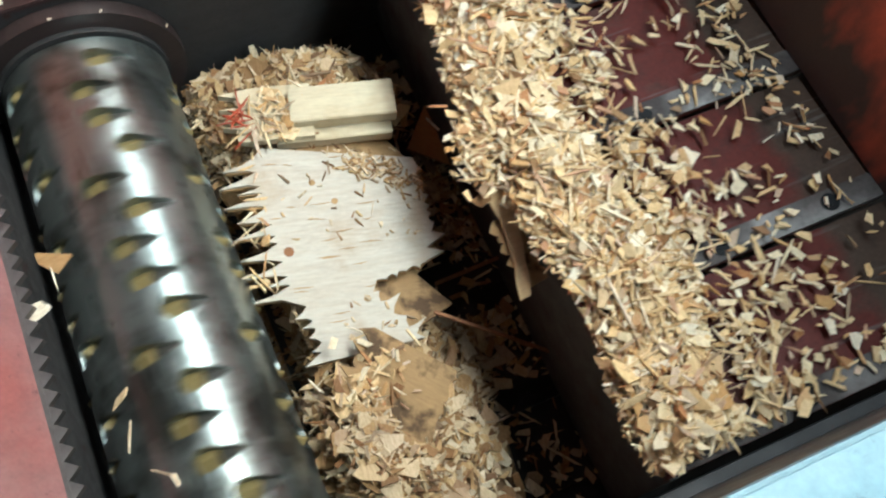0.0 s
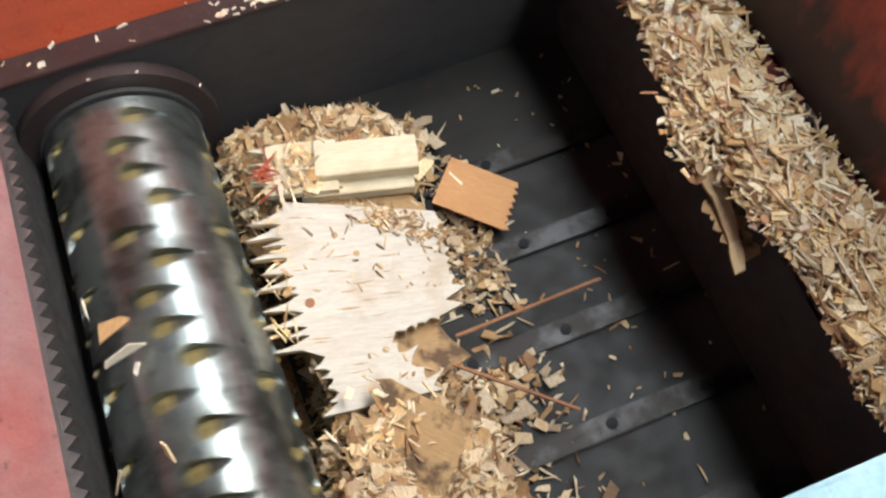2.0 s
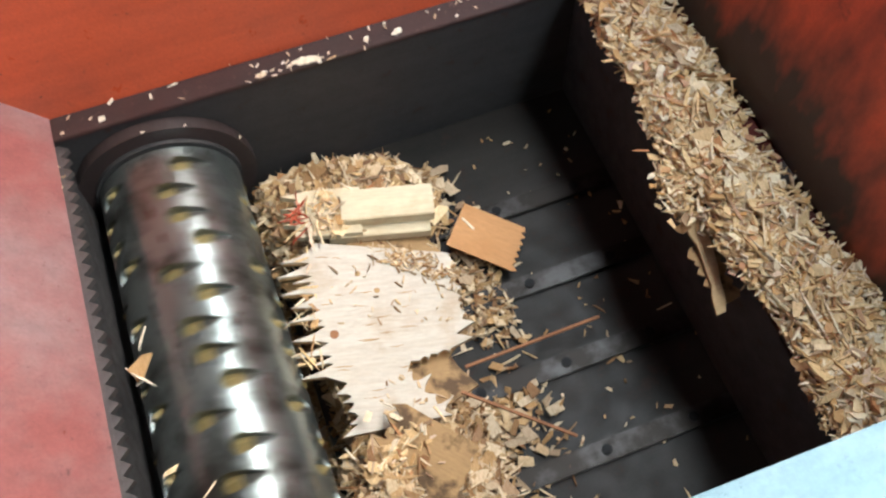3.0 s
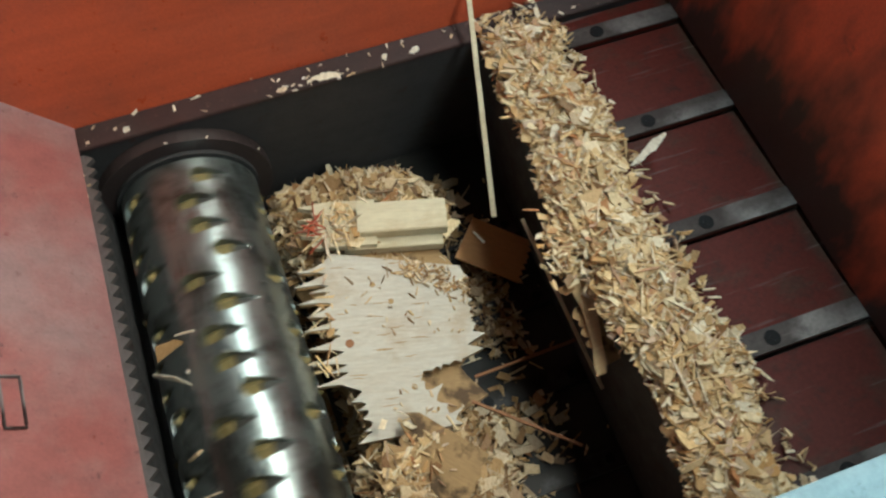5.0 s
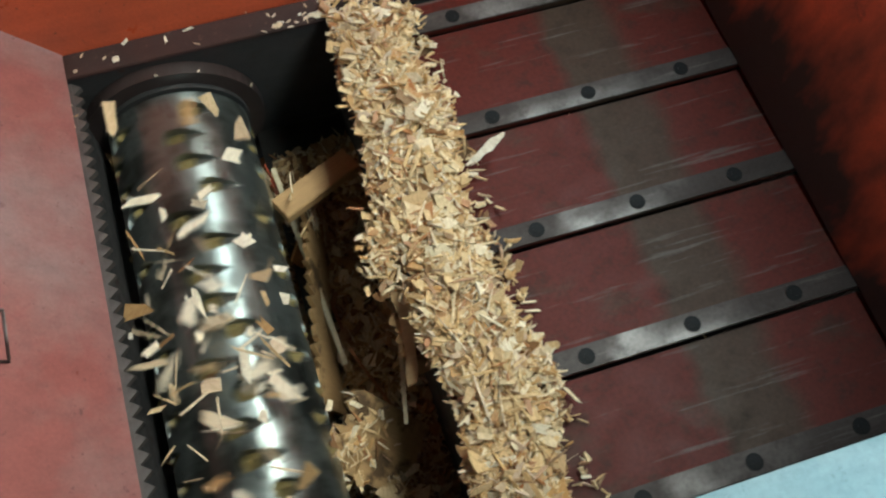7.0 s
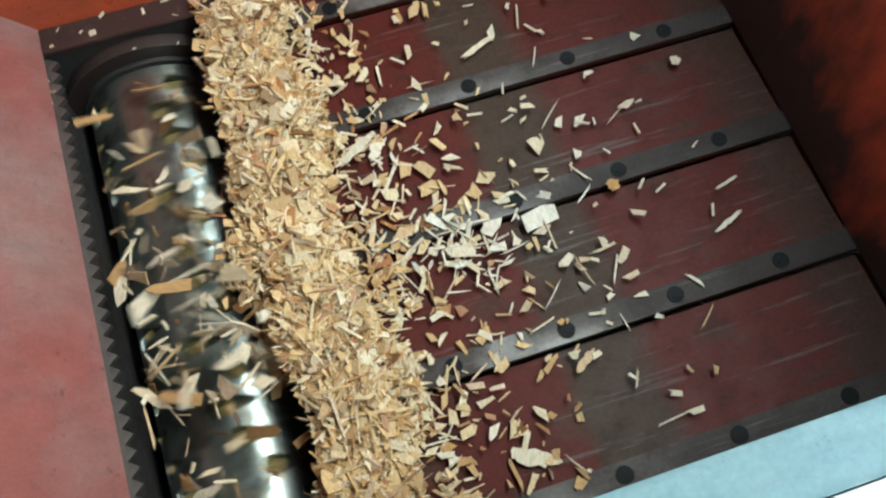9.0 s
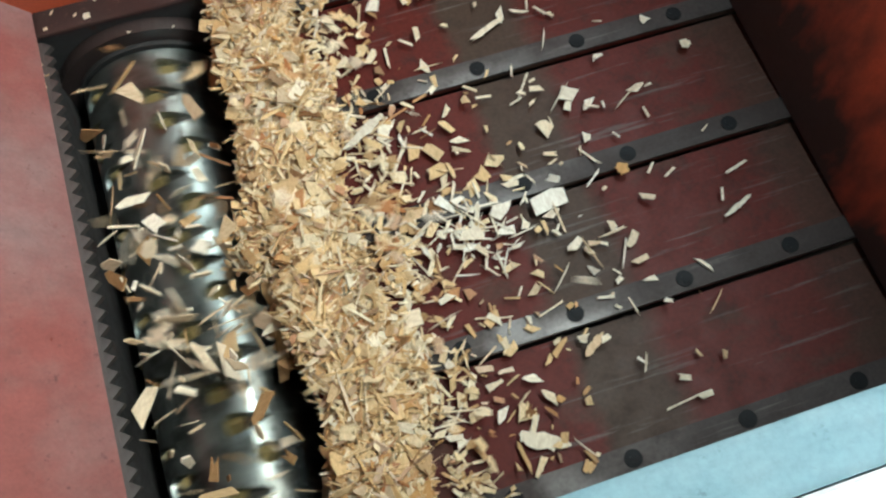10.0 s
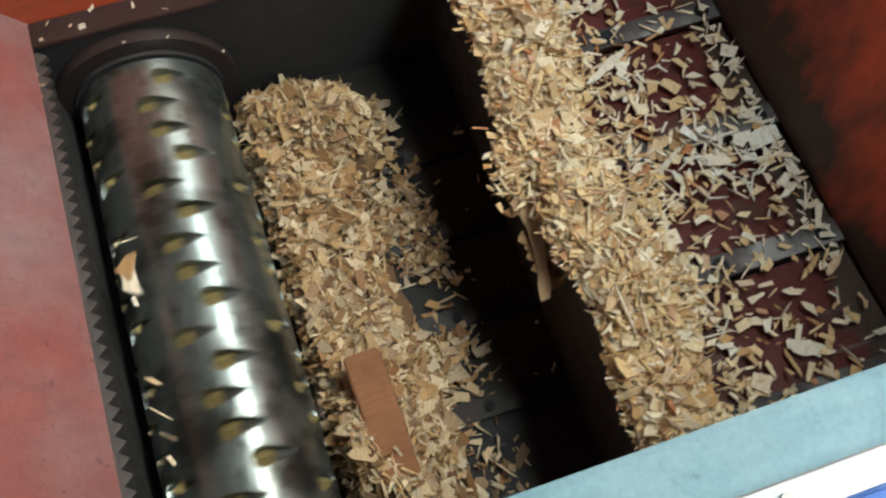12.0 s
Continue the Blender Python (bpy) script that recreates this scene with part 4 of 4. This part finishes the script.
# ---- everything that moves ----
def motions():
    r = np.random.default_rng(3)
    walk(pusher, [(t, pose(d, 0, 0)) for t, d in STROKE])
    walk(ridge, [(t, pose(d, 0, 0)) for t, d in STROKE])
    step = 4 / FPS
    walk(rotor, [(i * step, pose(ROTOR_X, ROTOR_Y0, ROTOR_Z, 0, -15 + 76.8 * i, 0)) for i in range(int(12 / step) + 1)])
    # drifts: stopped by the east wall, then carried back in the ridge
    for k, (ob, x0) in enumerate(drifts):
        stop = X_STOP - 0.03 - 0.012 * (10 - k)
        rows = []
        for t, d in STROKE:
            x = min(x0 + d, stop) if t <= 3.3 else stop + d - 0.803
            lift = 0.012 if x0 + travel(min(t, 3.3)) > stop else 0.0
            rows.append((t, pose(x, 0, lift)))
        walk(ob, rows)
    # heap: squeezed by the pusher's front, slumping back after it
    for k, (ob, xa, deep) in enumerate(heap):
        rows = []
        for t, d in STROKE:
            home = xa if t < 8 else -0.225 + 0.74 * (xa + 0.225)
            sunk = float(np.interp(t, [6.2, 7.0, 10.8, 11.4, 11.8, 12.0], [0, -0.095, -0.10, -0.05, -0.008, 0]))
            if deep:
                sunk = float(np.interp(t, [6.2, 7.0, 10.6, 11.5], [-0.09, -0.12, -0.12, 0]))
            rows.append((t, pose(min(home, FRONT + d - 0.052 + 0.002 * k), 0, sunk)))
        walk(ob, rows)
    walk(boards["hang"], [(t, pose(d - 0.272, -0.245, 0.012)) for t, d in STROKE])
    walk(crumbs, [(0, pose(0, 0, 0)), (12, pose(0, 0, 0))])
    b = boards
    at = pose(-0.065, -0.135, -0.195, 2, 5, -13)
    walk(b["board"], [(0, at), (5.6, at), (6.0, pose(-0.072, -0.132, -0.195, 2, 6, -13)), (6.3, pose(-0.095, -0.13, -0.20, 2, 8, -12)),
                      (6.38, pose(-0.15, -0.15, -0.32, 2, 55, -10)), (6.48, pose(-0.195, -0.16, -0.47, 2, 82, -8)), (7.0, pose(-0.2, -0.16, -0.5, 2, 85, -8)), (12, pose(-0.2, -0.16, -0.5, 2, 85, -8))])
    at = pose(-0.005, -0.135, -0.224, 2, 6, -13)
    walk(b["sheet"], [(0, at), (6.2, at), (6.5, pose(-0.125, -0.15, -0.175, 2, 9, -12)), (6.7, pose(-0.11, -0.16, -0.22, 2, 30, -10)), (6.95, pose(-0.16, -0.16, -0.30, 2, 66, -8)),
                      (7.3, pose(-0.2, -0.16, -0.40, 2, 82, -6)), (8.2, pose(-0.2, -0.16, -0.48, 2, 86, -6)), (12, pose(-0.2, -0.16, -0.48, 2, 86, -6))])
    at = pose(0.0, 0.055, -0.165, 0, 2, -14)
    walk(b["block"], [(0, at), (5.9, at), (6.3, pose(-0.03, 0.06, -0.165, 0, 4, -12)), (6.5, pose(-0.07, 0.10, -0.20, 0, 14, 4)), (6.75, pose(-0.10, 0.10, -0.22, 0, 40, 12)),
                      (7.0, pose(-0.2, 0.13, -0.42, 0, 80, 5)), (12, pose(-0.2, 0.07, -0.45, 0, 84, 5))])
    at = pose(0.228, -0.025, -0.305, 4, 8, -42)
    walk(b["orange"], [(0, at), (4.8, at), (5.5, pose(0.19, -0.02, -0.30, 3, -4, -40)), (6.2, pose(0.06, -0.02, -0.29, 3, 8, -35)), (6.8, pose(-0.12, -0.02, -0.33, 3, 40, -30)), (7.2, pose(-0.19, 0.0, -0.42, 3, 70, -25)), (8.0, pose(-0.21, 0.0, -0.45, 3, 84, -20)), (12, pose(-0.21, 0, -0.45, 3, 84, -20))])
    at = pose(-0.070, -0.478, -0.196, 6, 12, -48)
    walk(b["brown"], [(0, at), (5.8, at), (6.5, pose(-0.13, -0.50, -0.21, 8, 14, -40)), (7.2, pose(-0.16, -0.5, -0.25, 8, 40, -40)), (8.0, pose(-0.21, -0.5, -0.45, 8, 84, -30)), (12, pose(-0.21, -0.5, -0.45, 8, 84, -30))])
    low = pose(-0.115, -0.53, -0.30, 0, 0, 5)
    walk(b["red"], [(0, low), (6.6, low), (8.0, pose(-0.29, -0.53, -0.40, 0, 30, 5)), (9.6, pose(-0.29, -0.53, -0.38, 0, 20, 5)), (10.6, pose(-0.17, -0.53, -0.29, 5, 2, 2)), (11.0, pose(-0.14, -0.53, -0.28, 7, -2, 1)), (11.5, pose(-0.125, -0.53, -0.19, 7, -4, 1)), (12, pose(-0.122, -0.53, -0.185, 7, -4, 1))])
    at = pose(0.131, -0.438, -0.2435, 15, 0, 52.5)
    walk(b["rod"], [(0, at), (5.0, at), (6.0, pose(0.04, -0.4, -0.25, 6, 0, 60)), (7.0, pose(-0.12, -0.4, -0.26, 6, 0, 20)), (8.0, pose(-0.21, -0.4, -0.4, 6, 0, 5)), (12, pose(-0.21, -0.4, -0.4, 6, 0, 5))])
    deep = pose(-0.13, 0.03, -0.31, 0, 0, 20)
    walk(b["batten"], [(0, deep), (6.3, deep), (6.6, pose(-0.12, 0.04, -0.24, 0, 5, 22)), (6.85, pose(-0.132, 0.045, -0.175, 0, 4, 26)), (7.05, pose(-0.135, 0.045, -0.17, 0, 4, 26)), (7.2, pose(-0.14, 0.045, -0.20, 0, 20, 24)), (7.7, pose(-0.21, 0.04, -0.42, 0, 82, 10)), (12, pose(-0.21, 0.04, -0.45, 0, 84, 10))])
    at = pose(0.2265, -0.2915, -0.297, 7, 0, 93.5)
    walk(b["slat"], [(0, at), (5.0, at), (5.6, pose(0.10, -0.3, -0.29, 3, 0, 70)), (6.2, pose(0.0, -0.3, -0.27, 3, 0, 40)), (7.0, pose(-0.15, -0.3, -0.33, 4, 0, 8)), (7.8, pose(-0.215, -0.3, -0.45, 4, 0, 2)), (12, pose(-0.215, -0.3, -0.48, 4, 0, 2))])
    up = pose(0.34, 1.3, -1.198, 0, 0, 80)
    walk(b["lath"], [(0, up), (3.25, up), (3.75, pose(0.32, 0.9, 1.05, 30, 0, 30)), (4.3, pose(0.30, 0.22, 0.16, 34, 0, -12)), (4.7, pose(0.258, 0.165, -0.03, 30, 0, -12)), (5.0, pose(0.256, 0.164, -0.035, 29.7, 0, -12.1)), (5.5, pose(0.185, 0.167, -0.043, 17, 0, -5.9)),
                     (6.0, pose(0.118, 0.17, -0.03, 10, 0, -7)), (6.3, pose(0.05, 0.14, -0.03, 12, 0, 0)), (6.5, pose(-0.042, 0.07, -0.03, 16.6, 0, 10.8)), (6.62, pose(-0.09, 0.0, -0.10, 12, 0, 10)),
                     (7.2, pose(-0.215, -0.1, -0.30, 4, 0, 2)), (8.0, pose(-0.22, -0.2, -0.38, 4, 0, 0)), (12, pose(-0.22, -0.2, -0.42, 4, 0, 0))])
    up = pose(0.40, 1.4, -1.198, 0, 0, 85)
    walk(b["strip"], [(0, up), (3.25, up), (3.8, pose(0.38, 0.8, 1.15, 20, 0, 40)), (4.3, pose(0.32, -0.1, 0.10, 26, 0, 8)), (4.7, pose(0.275, -0.25, -0.14, 22, 0, 6)), (5.0, pose(0.266, -0.258, -0.13, 18, 0, 6)), (5.5, pose(0.172, -0.231, -0.02, -12, 0, 5.4)), (6.0, pose(0.092, -0.18, -0.03, -11, 0, -1.7)),
                      (6.5, pose(-0.032, -0.304, -0.075, 14.9, 0, -16.9)), (7.0, pose(-0.063, -0.314, -0.085, 15.2, 0, -12.1)), (7.2, pose(-0.08, -0.32, -0.09, 15, 0, -12)), (8.0, pose(-0.215, -0.3, -0.38, 4, 0, 0)), (12, pose(-0.215, -0.3, -0.42, 4, 0, 0))])
    # chips thrown over the pusher, which then carries them until the wall holds them back
    for i, ob in enumerate(landed):
        x0 = float(-0.065 + 0.62 * r.random() ** (3.2 if i % 2 else 1.8))
        y = float(r.uniform(Y_NEAR + 0.04, Y_CHAMBER - 0.03)) if i % 3 else float(np.clip(r.normal(-0.24, 0.13), -0.7, 0.28))
        yaw, tl = float(r.uniform(-180, 180)), float(r.uniform(7.4, 8.7)) if i % 5 else float(r.uniform(9.6, 10.9))
        zz = 0.003 + float(abs(r.normal(0, 0.002)))
        home = pose(float(r.uniform(-0.27, -0.24)), y, -0.42, 0, 0, yaw)
        rows = [(0, home), (tl - 0.55, home), (tl - 0.38, pose(-0.27 + 0.1 * r.random(), y, 0.02, 40, 20, yaw + 30)),
                (tl - 0.18, pose(0.5 * (x0 + travel(tl)) - 0.12, y, 0.16 + 0.12 * r.random(), 20, 60, yaw + 60)),
                (tl, pose(min(x0 + travel(tl), X_STOP - 0.012), y, zz, r.normal(0, 6), r.normal(0, 6), yaw + 80))]
        a, c = float(r.normal(0, 6)), float(r.normal(0, 6))
        for t, d in STROKE:
            if t > tl + 0.1:
                rows.append((t, pose(min(x0 + d, X_STOP - 0.012), y, zz, a, c, yaw + 80)))
        walk(ob, rows)
    # fine chips and larger flakes, thrown over in the same way
    for k, (ob, x0) in enumerate(scatter + late_scatter):
        tl = 7.5 + 0.13 * k if k < len(scatter) else 9.9 + 0.13 * (k - len(scatter))
        home = pose(-0.26, 0, -0.40)
        rows = [(0, home), (tl - 0.5, home), (tl - 0.36, pose(-0.26, 0, -0.05)), (tl - 0.18, pose(0.5 * (x0 + travel(tl)) - 0.12, 0, 0.14)), (tl, pose(x0 + travel(tl), 0, 0))]
        rows += [(t, pose(min(x0 + d, X_STOP - 0.035), 0, 0)) for t, d in STROKE if t > tl + 0.1]
        walk(ob, rows)
    for k, (ob, x0, y, turn) in enumerate(FLAKES):
        tl = 7.55 + 0.09 * k
        home = pose(-0.26, y, -0.42, 0, 0, turn - 60)
        rows = [(0, home), (tl - 0.5, home), (tl - 0.36, pose(-0.26, y, 0.0, 30, 20, turn - 40)), (tl - 0.18, pose(0.5 * (x0 + travel(tl)) - 0.1, y, 0.2, 20, 50, turn - 20)), (tl, pose(x0 + travel(tl), y, 0.004, 2, 2, turn))]
        rows += [(t, pose(min(x0 + d, X_STOP - 0.03), y, 0.004, 2, 2, turn)) for t, d in STROKE if t > tl + 0.1]
        walk(ob, rows)
    rows = [(t, pose(d - 0.15, -0.08, 0.03, 0, -10, 25)) for t, d in STROKE if t < 3.5] + [(t, pose(d - 0.042 - 0.1 * max(0.0, 4.8 - t), -0.078, 0.026, 0, -18, 22)) for t, d in STROKE if t > 3.6]
    walk(shard, rows)
    low = pose(-0.26, -0.5, -0.45, 10, 30, 0)
    walk(dart, [(0, low), (9.9, low), (10.2, pose(-0.24, -0.47, -0.12, 20, 20, 10)), (10.4, pose(-0.248, -0.46, 0.0, 20, 10, 0)), (10.5, pose(-0.25, -0.475, -0.005, 25, 0, 0)), (10.7, pose(-0.24, -0.52, -0.18, 40, 0, -20)), (11.0, pose(-0.25, -0.55, -0.42, 60, 0, -30)), (12, pose(-0.25, -0.55, -0.45, 60, 0, -30))])
    # chips dancing over the rotor
    for i, ob in enumerate(dancing):
        y = float(r.uniform(Y_NEAR + 0.08, 0.22)) if i % 2 else float(np.clip(r.normal(-0.28, 0.17), -0.7, 0.2))
        rest = pose(-0.5, y, -0.55, 0, 0, float(r.uniform(0, 90)))
        t0, t1 = (0.0, 12.0) if i < 8 else (6.62 + 0.9 * r.random() ** 1.5, 10.6 + 0.9 * r.random())
        rows = [] if i < 8 else [(0, rest), (t0 - 0.15, rest)]
        t, yaw, a = t0, float(r.uniform(0, 360)), 0.0
        while t < t1:
            hop = i >= 8
            gap = max(-0.23, FRONT + travel(t) - 0.06) if t > 9.8 else -0.23
            x = float(r.uniform(-0.50, min(gap, 0.0))) if hop else float(r.choice([-0.50, -0.47, -0.44]) + r.normal(0, 0.02))
            z = float(-0.04 + 0.09 * r.random() ** 2) if hop else float(-0.045 + 0.02 * r.random())
            if i % 10 == 9 and t < 6.95:
                x = float(r.uniform(-0.66, -0.50))
                z = max(z, -0.545 - x) + 0.05
            yaw += float(r.uniform(-60, 60))
            a += float(r.uniform(-50, 50))
            rows.append((t, pose(x, float(y + r.normal(0, 0.02)), z, a * 0.5, a * 0.4, yaw)))
            t += 0.14 if hop else 0.35
        if i >= 8:
            rows += [(t1 + 0.15, rest), (12, rest)]
        else:
            rows.append((12, pose(-0.47, y, -0.04, 0, 0, yaw)))
        walk(ob, rows)


motions()
